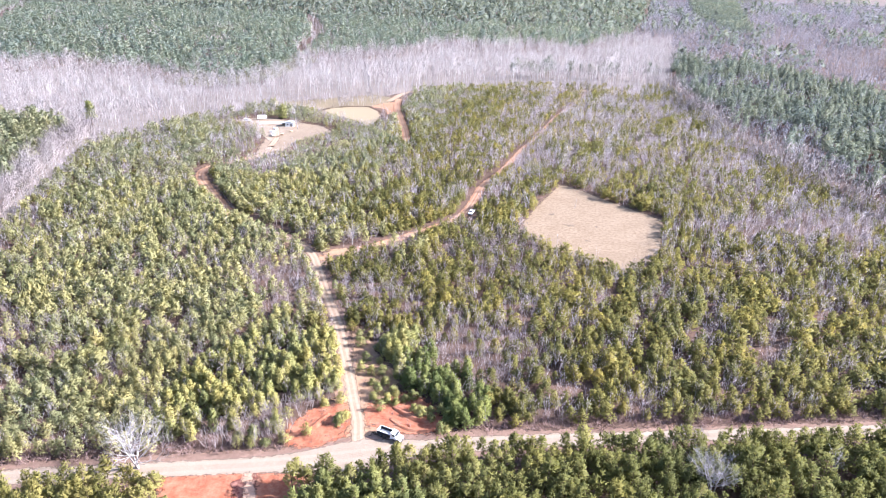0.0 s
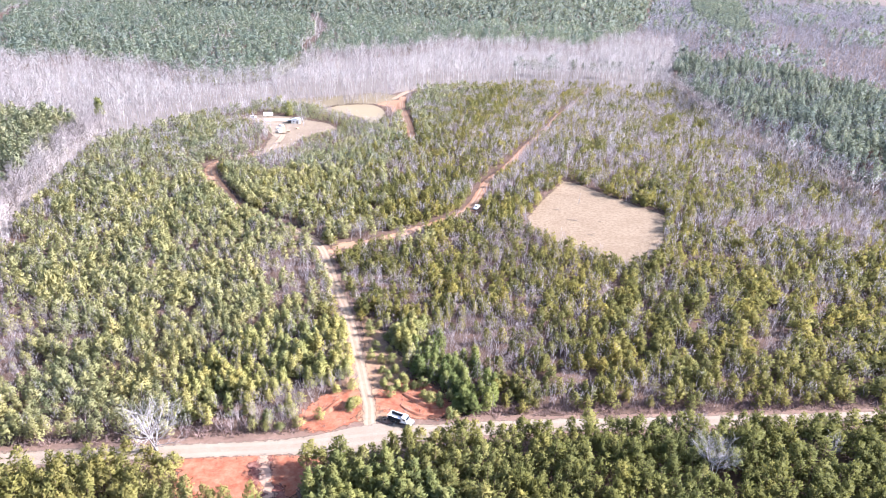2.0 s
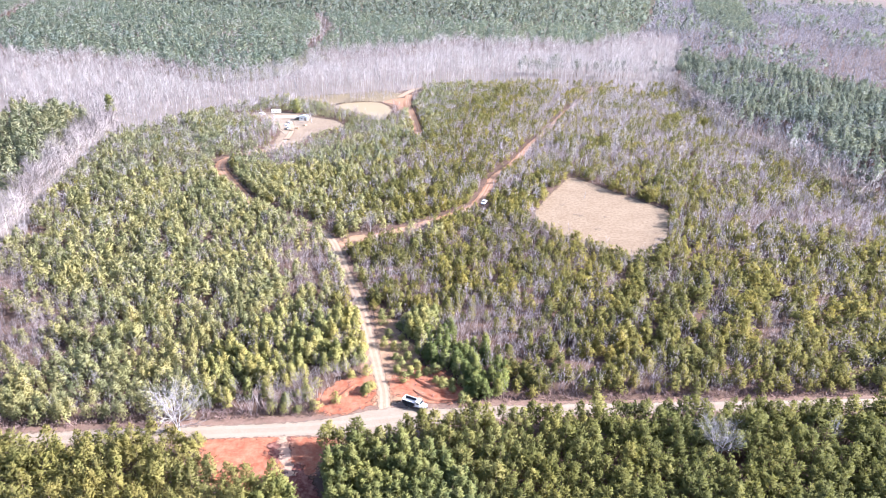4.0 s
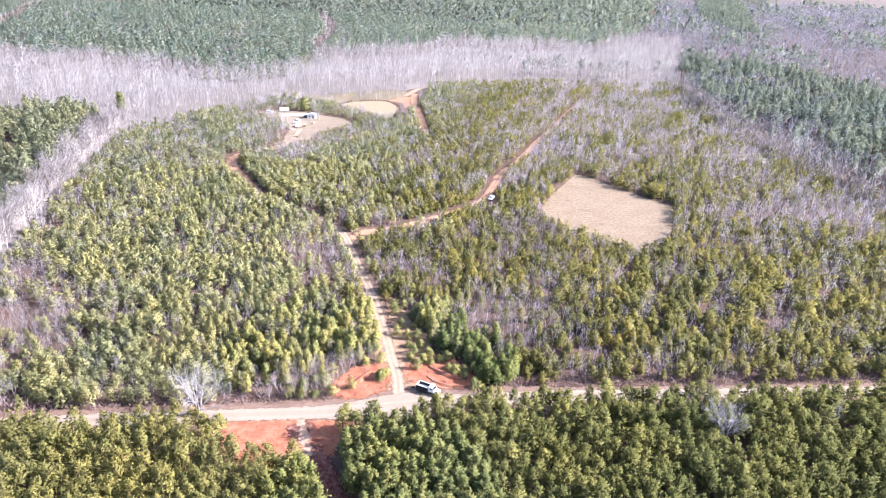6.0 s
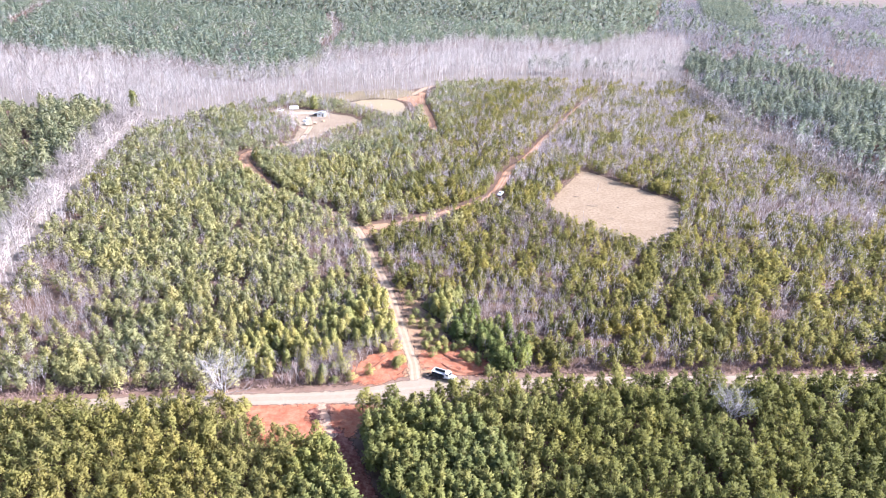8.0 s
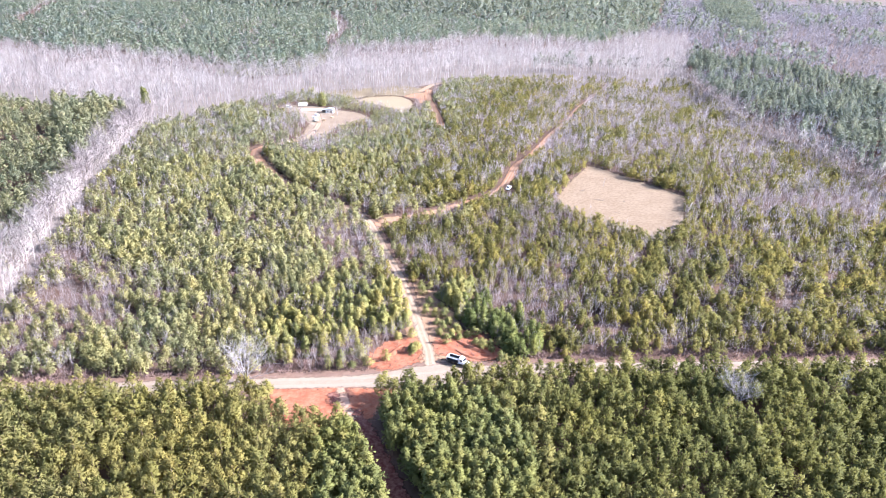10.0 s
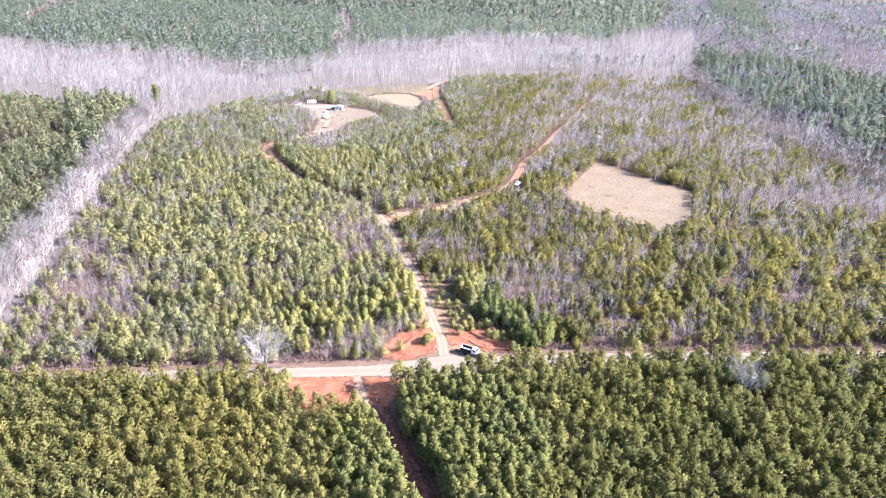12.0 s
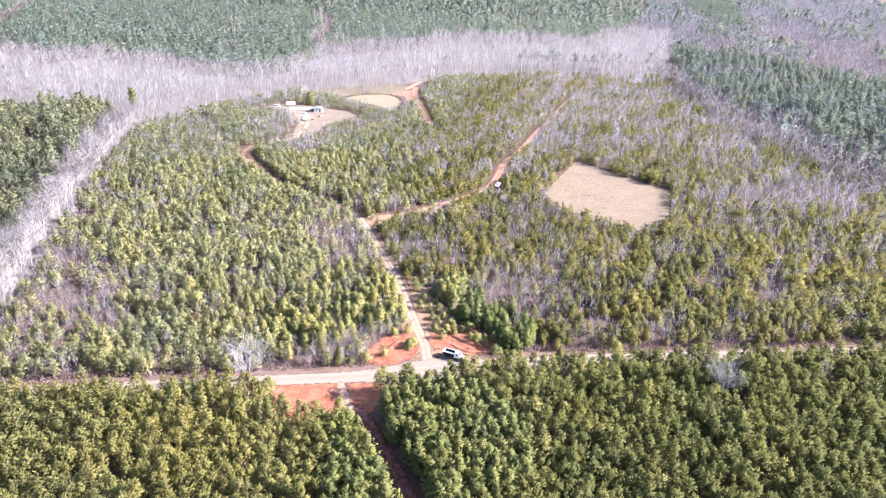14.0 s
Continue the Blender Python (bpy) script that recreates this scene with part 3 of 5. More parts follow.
def bare_shape(seed, height, spread, limbs, twigs, thick, low=0.25, stems=1, fine=False, hair=None, steep=1.0, wild=0.62):
    """A leafless tree: stem, rising limbs and many thin twigs."""
    rng = np.random.default_rng(seed)
    c = Clump()
    starts, ends = [], []
    for q in range(stems):
        foot = rng.normal(0, 0.18 * (stems > 1), 2)
        top = np.array([foot[0] + rng.normal(0, 0.05 + 0.1 * (stems > 1)) * height, foot[1] + rng.normal(0, 0.05 + 0.1 * (stems > 1)) * height, height * rng.uniform(0.8, 0.95)])
        root = np.array([foot[0], foot[1], -0.1])
        mid = (root + top) / 2 + np.append(rng.normal(0, 0.015, 2) * height, 0)
        if fine is None:
            c.add(*slivers(np.array([root] * 2), unit(np.array([top - root] * 2)), np.array([height * 0.9] * 2), np.array([thick * 1.8] * 2), rng), 0)
        else:
            c.add(*tube(root, mid, thick, thick * 0.6, 5 if fine else 3), 0)
            c.add(*tube(mid, top, thick * 0.6, thick * 0.12, 4 if fine else 3), 0)
        for k in range(limbs // stems):
            s = low + (0.95 - low) * (k + rng.uniform(0, 1)) / (limbs // stems)
            a = root + (mid - root) * s * 2 if s < 0.5 else mid + (top - mid) * (s - 0.5) * 2
            ang = k * 2.4 + rng.uniform(-0.7, 0.7)
            ln = spread * (1.15 - 0.75 * s) * rng.uniform(0.7, 1.2)
            rise = rng.uniform(0.6, 1.25) * ln * steep
            e = a + np.array([math.cos(ang) * ln, math.sin(ang) * ln, rise])
            if fine:
                knee = a + (e - a) * 0.5 + np.array([0, 0, -0.1 * ln]) + rng.normal(0, 0.05 * ln, 3)
                r0 = thick * (0.55 - 0.35 * s)
                c.add(*tube(a, knee, r0, r0 * 0.6, 4), 0)
                c.add(*tube(knee, e, r0 * 0.6, r0 * 0.12, 3), 0)
                starts += [a, knee]
                ends += [knee, e]
                for b in range(4):
                    f = rng.uniform(0.25, 0.95)
                    p = knee + (e - knee) * f if b % 2 else a + (knee - a) * (0.4 + 0.6 * f)
                    d = unit((e - a)[None] / ln + rng.normal(0, 0.55, (1, 3)))[0]
                    q2 = p + d * ln * rng.uniform(0.3, 0.55)
                    c.add(*tube(p, q2, r0 * 0.4, r0 * 0.08, 3), 0)
                    starts.append(p), ends.append(q2)
            else:
                v, f = slivers(a[None], unit((e - a)[None]), np.array([np.linalg.norm(e - a)]), np.array([thick * 0.9]), rng)
                c.add(v, f, 0)
                starts.append(a), ends.append(e)
    starts, ends = np.array(starts), np.array(ends)
    k = rng.integers(0, len(starts), twigs)
    s = rng.uniform(0.2, 1, twigs)[:, None]
    base = starts[k] + (ends[k] - starts[k]) * s
    way = unit(unit(ends[k] - starts[k]) + rng.normal(0, wild, (twigs, 3)) + np.array([0, 0, 0.2 * steep]))
    c.add(*slivers(base, way, spread * rng.uniform(0.25, 0.6, twigs), (hair or thick * (0.16 if fine else 0.42)) * rng.uniform(0.6, 1.3, twigs), rng), 1, np.repeat(unit(unit(base - np.array([0, 0, 0.45 * height])) + np.array([0, 0, 0.45]) + rng.normal(0, 0.3, (twigs, 3))), 3, 0))
    return c.done(not fine)


def brush_shape(seed, height, n, width):
    rng = np.random.default_rng(seed)
    c = Clump()
    base = np.column_stack([rng.normal(0, 0.3 * height, (n, 2)), rng.uniform(0, 0.3 * height, n)])
    way = unit(np.column_stack([rng.normal(0, 0.6, (n, 2)), np.ones(n)]))
    c.add(*slivers(base, way, height * rng.uniform(0.5, 1.1, n), width * rng.uniform(0.6, 1.4, n), rng), 0)
    return c.done()


def stand(name, label, category, shapes, xy, scale, tint, mats, seed):
    """Many trees, too many to count, as one mesh."""
    rng = np.random.default_rng(seed)
    kind = rng.integers(0, len(shapes), len(xy))
    vs, fs, ss, ts, ds, n = [], [], [], [], [], 0
    for k, (v, f, s, d) in enumerate(shapes):
        at = np.nonzero(kind == k)[0]
        if not len(at):
            continue
        turn, m = rng.uniform(0, 2 * math.pi, len(at)), len(at)
        co, si = np.cos(turn)[:, None], np.sin(turn)[:, None]
        sc = scale[at][:, None]
        fat = sc * rng.uniform(0.85, 1.15, (m, 1))
        px = (v[None, :, 0] * co - v[None, :, 1] * si) * fat + xy[at, 0:1]
        py = (v[None, :, 0] * si + v[None, :, 1] * co) * fat + xy[at, 1:2]
        pz = v[None, :, 2] * sc
        vs.append(np.stack([px, py, pz], 2).reshape(-1, 3))
        fs.append((f[None] + (np.arange(m) * len(v))[:, None, None]).reshape(-1, 3) + n)
        if d is not None:
            ds.append(np.stack([d[None, :, 0] * co - d[None, :, 1] * si, d[None, :, 0] * si + d[None, :, 1] * co, np.repeat(d[None, :, 2], m, 0)], 2).reshape(-1, 3))
        ss.append(np.tile(s, m)), ts.append(np.repeat(tint[at], len(v)))
        n += m * len(v)
    me = mesh_of(name, np.vstack(vs), np.vstack(fs), mats, np.concatenate(ss), np.vstack(ds) if ds else None, tint=np.concatenate(ts))
    return tagged(new(name, me), label, category, kind="stuff")


def scatter(lo, hi, gap, seed, jitter=0.42):
    rng = np.random.default_rng(seed)
    xs, ys = np.arange(lo[0], hi[0], gap), np.arange(lo[1], hi[1], gap)
    gx, gy = np.meshgrid(xs, ys)
    gx = gx + (np.arange(len(ys)) % 2 * gap / 2)[:, None]
    xy = np.stack([gx.ravel(), gy.ravel()], 1)
    return xy + rng.uniform(-jitter, jitter, xy.shape) * gap


SPOTS = [(41.3, 132.3, 4.2), (42.6, 128.9, 3.0), (70.3, 146, 2.8), (-49.8, 305.7, 4.5), (-48.4, 298.5, 4.2), (-47.3, 291.3, 3.8), (-92.1, 250.9, 3.5), (-59.4, 107, 4.5), (-55.3, 109.3, 3.2), (36.8, 151.6, 2.8), (39.9, 153.1, 2.6)]


def clear_of(xy, room):
    """True where no way, field, water or yard lies."""
    ok = np.ones(len(xy), bool)
    for key, line in WAYS.items():
        lo, hi = line.min(0) - 12, line.max(0) + 12
        near = np.all((xy > lo) & (xy < hi), 1) & ok
        half = HALF[key] + (main_half(xy[near]) + 2.2 - HALF[key] if key == "road" else 0)
        if key in ("trail", "branch"):
            far_y = xy[near][:, 1]
            half = half + (0.4 + 2.0 * np.clip((far_y - 286) / 14, 0, 1) if key == "trail" else 0.7 - 1.7 * np.clip((far_y - 385) / 60, 0, 1))
        ok[np.nonzero(near)[0]] &= np.abs(line_offset(xy[near], line)) > half + room
    for x, y, r in SPOTS:
        ok &= np.hypot(xy[:, 0] - x, xy[:, 1] - y) > r
    for poly, more in ((FIELD, 0.5), (POND, 4.0), (YARD, 1.0), (DAM, 0.0), (CLAY_S, -1.0), (CLAY_W, -1.0), (CLAY_E, 0.3), (OPEN, 0.0), (FORK, 0.5)):
        p = np.array(poly)
        near = np.all((xy > p.min(0) - 8) & (xy < p.max(0) + 8), 1)
        ok[near] &= inside_of(xy[near], poly) < -more
    return ok


def in_view(xy):
    """The part of the plan that the walk can overlook, with a margin for shadows."""
    ang = np.degrees(np.arctan2(xy[:, 0], xy[:, 1] + 60))
    r = np.hypot(xy[:, 0] + 10, xy[:, 1] + 44)
    far = np.clip((r - 150) / 400, 0, 1)
    return (ang > -55 + 8 * far) & (ang < 33 - 7 * far) & (r > 105)


def blob(xy, x, y, r, amount):
    return amount * np.exp(-(((xy[:, 0] - x) ** 2 + (xy[:, 1] - y) ** 2) / r ** 2))


def greyness(xy):
    """The share of leafless saplings among the young pines."""
    x, y = xy[:, 0], xy[:, 1]
    g = 0.10 + 0.18 * lumps(xy, 26, 3) + 0.55 * (lumps(xy, 9, 8) > 0.68)
    west = x < -75 - (y - 169) * 0.46
    g = np.where(west & (y < 305), g * 0.8, g)
    loop = (x > -198) & (x < -57) & (y > 268) & (y < 436)
    g = np.where(loop, g * 0.75 + 0.12 * np.clip((x + 120) / 40, 0, 1) * (y > 300), g)
    ne = np.clip((y - 340) / 70, 0, 1) * np.clip((x + 83) / 50, 0, 1)
    g = g - 0.04 * ((x > -16) & (y < 231))
    g = g + (0.56 - 0.42 * (lumps(xy, 17, 5) > 0.6)) * ne
    g = g + 0.10 * np.clip((x - 43) / 30, 0, 1) * np.clip((y - 222) / 48, 0, 1) * (1 - ne)
    for spot in ((-209, 168, 16, 0.55), (-180, 141, 14, 0.45), (-162, 135, 10, 0.5), (-172, 160, 12, 0.3), (-219, 249, 10, 0.4), (-98, 258, 8, 0.7), (-76, 257, 7, 0.5), (-112, 330, 10, 0.3), (-99, 357, 11, 0.4), (-77, 404, 14, 0.4), (-163, 349, 8, 0.4), (-117, 298, 8, 0.25), (-31, 240, 8, 0.5), (-32, 177, 8, 0.5), (-76, 215, 7, 0.6), (50, 188, 6, 0.4), (70, 209, 7, 0.35), (57, 278, 8, 0.35), (70, 269, 8, 0.35), (-110.9, 222.6, 13, 0.8), (-91, 193.9, 9, 0.6), (-102, 208.9, 10, 0.6), (-25.4, 192.7, 18, 0.6), (-10.4, 175.3, 12, 0.35), (-26.8, 269.9, 15, 0.85), (-62.1, 216.2, 9, 0.6), (-42, 335.8, 14, 0.5), (54.1, 312.4, 11, 0.5), (73.5, 317.9, 12, 0.6), (92.7, 325.8, 13, 0.7), (111.6, 334.7, 14, 0.7), (131.4, 343.5, 15, 0.6), (150.2, 351.2, 15, 0.6), (89.3, 294.8, 16, 0.35), (117.7, 310.1, 18, 0.35), (-35.9, 380, 16, 0.5), (-176.8, 345.8, 12, 0.6), (-196, 162.9, 10, 0.5), (-189.8, 140.6, 14, 0.5), (-167.6, 118.8, 12, 0.3), (-226, 383.3, 14, 0.4)):
        g = g + blob(xy, *spot)
    g = g + 0.45 * np.clip(1 + inside_of(xy, STRIP) / 16, 0, 1) * (0.4 + 0.8 * lumps(xy, 14, 55))
    off = line_offset(xy, WAYS["road"])
    g = g + np.where(x < -104, 0.12, 0.42) * ((off < 12) & (x < -57)) + 0.25 * ((off < 9.5) & (x > -23))
    return np.clip(g, 0, 0.92)


def south_of_road(xy):
    return line_offset(xy, WAYS["road"]) < 0


YOUNG_NEAR = [pine_shape(100 + k, 5.2, 1.65, 0.12, 68, 4, 0.68, 0.33, 3) for k in range(8)]
YOUNG_MID = [pine_shape(120 + k, 5.1, 1.7, 0.14, 44, 3, 0.84, 0.46, 0) for k in range(8)]
YOUNG_FAR = [pine_shape(140 + k, 5.1, 1.9, 0.16, 24, 2, 1.0, 0.62, 0) for k in range(8)]
BUSHY_NEAR = [pine_shape(110 + k, 4.4, 1.75, 0.06, 64, 4, 0.66, 0.34, 3) for k in range(8)]
BUSHY_MID = [pine_shape(130 + k, 4.4, 1.85, 0.08, 44, 3, 0.84, 0.46, 0) for k in range(8)]
BUSHY_FAR = [pine_shape(150 + k, 4.6, 2.0, 0.08, 24, 2, 1.0, 0.64, 0) for k in range(8)]
TALL_NEAR = [pine_shape(160 + k, 8.0, 2.05, 0.36, 68, 4, 0.7, 0.34, 3) for k in range(8)]
FOREST_NEAR = [pine_shape(170 + k, 16, 2.9, 0.45, 48, 3, 1.3, 0.72, 0) for k in range(6)]
FOREST_PINE = [pine_shape(180 + k, 15, 3.0, 0.45, 22, 2, 1.85, 1.2, 0) for k in range(6)]
FOREST_FAR = [pine_shape(190 + k, 15, 4.8, 0.42, 9, 2, 3.6, 2.5, 0) for k in range(6)]
SAPLING_NEAR = [bare_shape(200 + k, 5.6, 1.5, 9, 84, 0.024, 0.1, 1, False, 0.036, 2.6, 0.34) for k in range(8)]
SAPLING_FAR = [bare_shape(220 + k, 5.6, 1.6, 6, 42, 0.05, 0.12, 1, None, 0.085, 2.4, 0.38) for k in range(8)]
HARDWOOD = [bare_shape(240 + k, 19.0, 4.9, 13, 230, 0.11, 0.34, 1, None, 0.062, 1.2, 0.65) for k in range(8)]
CREEK = [bare_shape(250 + k, 16.5, 5.4, 20, 620, 0.11, 0.26, 1, False, 0.048, 1.2, 0.65) for k in range(6)]
HARDWOOD_MID = [bare_shape(270 + k, 14, 4.4, 9, 80, 0.13, 0.22, 1, None, 0.10, 1.4, 0.5) for k in range(6)]
HARDWOOD_FAR = [bare_shape(260 + k, 15, 5.0, 5, 36, 0.16, 0.3, 1, None, 0.19, 1.2, 0.7) for k in range(6)]
BRUSH = [brush_shape(280 + k, 1.2, 22, 0.075) for k in range(6)]


def single_tree(name, label, category, group, shape, names, mats):
    """One tree to be copied: an empty at its foot with its parts."""
    root = tagged(new(name), label, category, group)
    v, f, s, d = shape
    for slot, (part_name, mat) in enumerate(zip(names, mats)):
        pick = f[s == slot]
        used, inv = np.unique(pick, return_inverse=True)
        ob = new(part_name, mesh_of(part_name, v[used], inv.reshape(pick.shape), [mat], None, None if d is None else d[used]))
        ob.parent = root
        if part_name == "bare_crown":
            tagged(ob, kind="stuff")
    return root


def singles(kinds, xy, rng):
    """Copies of the single trees at the places; the patterns move to the first places."""
    for k, (x, y) in enumerate(xy):
        z = rng.uniform(0.85, 1.15)
        m = pose(x, y, 0, 0, 0, rng.uniform(0, 360))
        if k < len(kinds):
            kinds[k].matrix_basis = m
            kinds[k].scale = (z, z, z)
        else:
            copy_thing(kinds[k % len(kinds)], m)


def patterns():
    pines = [single_tree("pine_tree", "dark green pine with tufted boughs beside the red track", "pine tree", "pines south of the road", pine_shape(300 + k, 8.6 * (0.86 + 0.035 * k), 1.95, 0.22, 105, 5, 0.78, 0.38, 5), ("crown", "trunk"), (M_PINE_ONE, M_BARK_ONE)) for k in range(8)]
    young = [single_tree("young_pine", "young yellow-green pine with branches to the ground", "pine tree", "young pines at the junction", pine_shape(320 + k, 5.7 * (0.8 + 0.05 * k), 1.7, 0.05, 100, 5, 0.72, 0.36, 5), ("crown", "trunk"), (M_YOUNG_ONE, M_BARK_ONE)) for k in range(8)]
    thin = [single_tree("bare_sapling", "leafless pale grey sapling among young pines", "bare tree", "bare saplings at the junction", bare_shape(340 + k, 5.4 * (0.8 + 0.07 * k), 1.4, 14, 260, 0.04, 0.1, 2, True, 0.022, 2.5, 0.32), ("trunk", "bare_crown"), (M_BARE_ONE, M_BARE_ONE)) for k in range(6)]
    dark = [single_tree("young_pine", "bushy dark green young pine behind the clay bank", "pine tree", "dark young pines at the junction", pine_shape(330 + k, 6.0 * (0.85 + 0.05 * k), 1.95, 0.05, 105, 5, 0.72, 0.36, 5), ("crown", "trunk"), (M_EAST_ONE, M_BARK_ONE)) for k in range(6)]
    return pines, young, thin, dark


PINES, YOUNG_PINES, SAPLINGS, DARK_PINES = patterns()


def plant():
    rng = np.random.default_rng(77)
    # the old stand south of the road
    xy = scatter((-290, -20), (260, 235), 2.5, 1)
    back = -line_offset(xy, WAYS["road"])
    xy = xy[(back > np.where(xy[:, 0] < -98, 4.6, 7.6 - 2.3 * np.clip((xy[:, 0] + 18) / 25, 0, 1))) & in_view(xy) & clear_of(xy, 1.2)]
    xy = xy[xy[:, 1] > 62 + 0.208 * (xy[:, 0] + 10)]
    xy = xy[rng.uniform(size=len(xy)) > 0.04 + 0.05 * (xy[:, 0] > -8) + 0.15 * (lumps(xy, 14, 21) > 0.86)]
    order = np.argsort(np.hypot(xy[:, 0] + 40, xy[:, 1] - 88))
    singles(PINES, xy[order[:280]], rng)
    xy = xy[order[280:]]
    stand("pine_stand", "dense stand of dark green pines beside the gravel road", "pine trees", TALL_NEAR, xy, rng.normal(1, 0.13, len(xy)), np.clip(rng.normal(0.45, 0.24, len(xy)) - 0.52 * np.clip((xy[:, 0] + 33) / 50, 0, 1) + 0.22 * np.clip((-58 - xy[:, 0]) / 18, 0, 1), 0, 1), [M_PINE, M_BARK], 31)
    # young stands north of the road
    xy = scatter((-360, 60), (240, 700), 2.6, 2)
    xy = xy[(~south_of_road(xy)) & in_view(xy) & clear_of(xy, 0.9)]
    for poly in (STRIP, BOTTOM, WESTPINE, EASTPINE):
        xy = xy[inside_of(xy, poly) < 0]
    g = greyness(xy)
    roll = rng.uniform(size=len(xy))
    dist = np.hypot(xy[:, 0] + 20, xy[:, 1] + 20)
    pine = (roll < np.clip(1.08 - 1.1 * g, 0.06, 0.9)) & ((lumps(xy, 7, 44) < 0.86) | (roll < 0.35))
    pine &= (inside_of(xy, PONDSIDE) < 0) & ((inside_of(xy, WBRUSH) < 0) | (roll < 0.1))
    # leafless saplings stand among them
    thin_xy = scatter((-360, 60), (240, 700), 2.6, 4)
    thin_xy = thin_xy[(~south_of_road(thin_xy)) & in_view(thin_xy) & clear_of(thin_xy, 0.9)]
    for poly in (STRIP, BOTTOM, WESTPINE, EASTPINE):
        thin_xy = thin_xy[inside_of(thin_xy, poly) < 0]
    thin_xy = thin_xy[rng.uniform(size=len(thin_xy)) < np.where(inside_of(thin_xy, WBRUSH) > 0, 0.95, 0.95 * greyness(thin_xy))]
    thin_dist = np.hypot(thin_xy[:, 0] + 20, thin_xy[:, 1] + 20)
    junction = np.hypot(xy[:, 0] + 62, xy[:, 1] - 142)
    order = np.argsort(np.hypot(thin_xy[:, 0] + 62, thin_xy[:, 1] - 142))
    singles(SAPLINGS, thin_xy[order[:100]], rng)
    bare = np.ones(len(thin_xy), bool)
    bare[order[:100]] = False
    one = np.zeros(len(xy), bool)
    one[np.argsort(np.where(pine, junction, 1e9))[:260]] = True
    dark_side = xy[:, 0] > -47
    singles(YOUNG_PINES, xy[one & ~dark_side], rng)
    singles(DARK_PINES, xy[one & dark_side], rng)
    pine &= ~one
    east = xy[:, 0] + rng.normal(0, 6, len(xy)) > -75 - 0.42 * (xy[:, 1] - 169)
    east &= (xy[:, 1] + rng.normal(0, 18, len(xy)) < 275) & ~((xy[:, 0] < -60) & (xy[:, 1] > 252))
    east |= xy[:, 0] + rng.normal(0, 8, len(xy)) > -56
    east |= (xy[:, 1] > 262) & (rng.uniform(size=len(xy)) < np.clip((xy[:, 0] + 150) / 70, 0.1, 1))
    for label, side, mat, grades in (("young yellow-green pines in close rows", ~east, M_YOUNG, (YOUNG_NEAR, YOUNG_MID, YOUNG_FAR)), ("bushy green pines mixed with bare saplings", east, M_EAST, (BUSHY_NEAR, BUSHY_MID, BUSHY_FAR))):
        for lo, hi, shapes in zip((0, 225, 380), (225, 380, 1000), grades):
            at = pine & side & (dist >= lo) & (dist < hi)
            p = xy[at]
            if len(p) < 5:
                continue
            size = np.clip(rng.normal(1, 0.17, len(p)) * (0.92 + 0.2 * lumps(p, 30, 12)), 0.5, 1.5)
            size *= 1 - 0.28 * np.clip(1 - np.hypot((p[:, 0] + 179) / 58, (p[:, 1] - 398) / 56), 0, 0.8)
            size *= 1 - 0.45 * np.clip(1 + np.maximum(inside_of(p, POND), inside_of(p, YARD)) / 32, 0, 1) * (p[:, 0] < -140)
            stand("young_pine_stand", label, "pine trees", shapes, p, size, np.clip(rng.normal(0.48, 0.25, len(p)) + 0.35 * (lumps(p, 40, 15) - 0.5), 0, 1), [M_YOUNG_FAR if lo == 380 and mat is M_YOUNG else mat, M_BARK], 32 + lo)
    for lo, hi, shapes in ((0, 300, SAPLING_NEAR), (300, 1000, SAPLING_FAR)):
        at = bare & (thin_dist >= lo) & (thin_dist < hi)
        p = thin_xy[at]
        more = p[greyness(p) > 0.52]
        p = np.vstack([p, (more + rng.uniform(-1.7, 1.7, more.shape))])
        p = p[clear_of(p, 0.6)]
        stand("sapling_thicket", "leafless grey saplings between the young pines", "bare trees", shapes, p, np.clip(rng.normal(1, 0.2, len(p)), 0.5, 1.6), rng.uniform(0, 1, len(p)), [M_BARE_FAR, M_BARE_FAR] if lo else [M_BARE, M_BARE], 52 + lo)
    # tall woods
    def woods(name, label, category, poly, gap, shapes, mats, seed, lo, hi, share=1.0, skip=(), tall=1.0):
        xy = scatter(lo, hi, gap, seed)
        xy = xy[in_view(xy)]
        xy = xy[(inside_of(xy, poly) > 0)]
        xy = xy[clear_of(xy, 2.0)]
        for other in skip:
            xy = xy[inside_of(xy, other) < 0]
        keep = rng.uniform(size=len(xy))
        if not callable(share):
            xy = xy[keep < share]
        else:
            xy = xy[keep < share(xy)]
        low = np.where(xy[:, 1] + 1.15 * xy[:, 0] < -70, 0.72, 1.0) if poly is WESTPINE else tall
        stand(name, label, category, shapes, xy, low * np.clip(rng.normal(1, 0.14, len(xy)), 0.6, 1.4), np.clip(rng.normal(0.5, 0.25, len(xy)), 0, 1), mats, seed)
    pines, bares = "pine trees", "bare trees"
    woods("hardwood_strip", "tall pale leafless trees along a creek", bares, STRIP, 4.4, CREEK, [M_CREEKBARK, M_CREEK], 61, (-340, 70), (-150, 380))
    woods("hardwood_bottom", "tall pale leafless woods behind the pines", bares, BOTTOM, 7.2, HARDWOOD, [M_PALE, M_CROWN], 62, (-620, 320), (140, 960))
    woods("hardwood_fringe", "low leafless thicket at the foot of the tall woods", bares, BOTTOM, 3.6, HARDWOOD_MID, [M_CROWN, M_CROWN], 79, (-330, 360), (90, 720), lambda xy: 0.8 * (inside_of(xy, BOTTOM) < 9), (), 0.5)
    woods("far_hardwood", "distant leafless grey woods", bares, BOTTOM, 6.5, HARDWOOD_FAR, [M_PALE, M_CROWN], 63, (-1000, 340), (-620, 720))
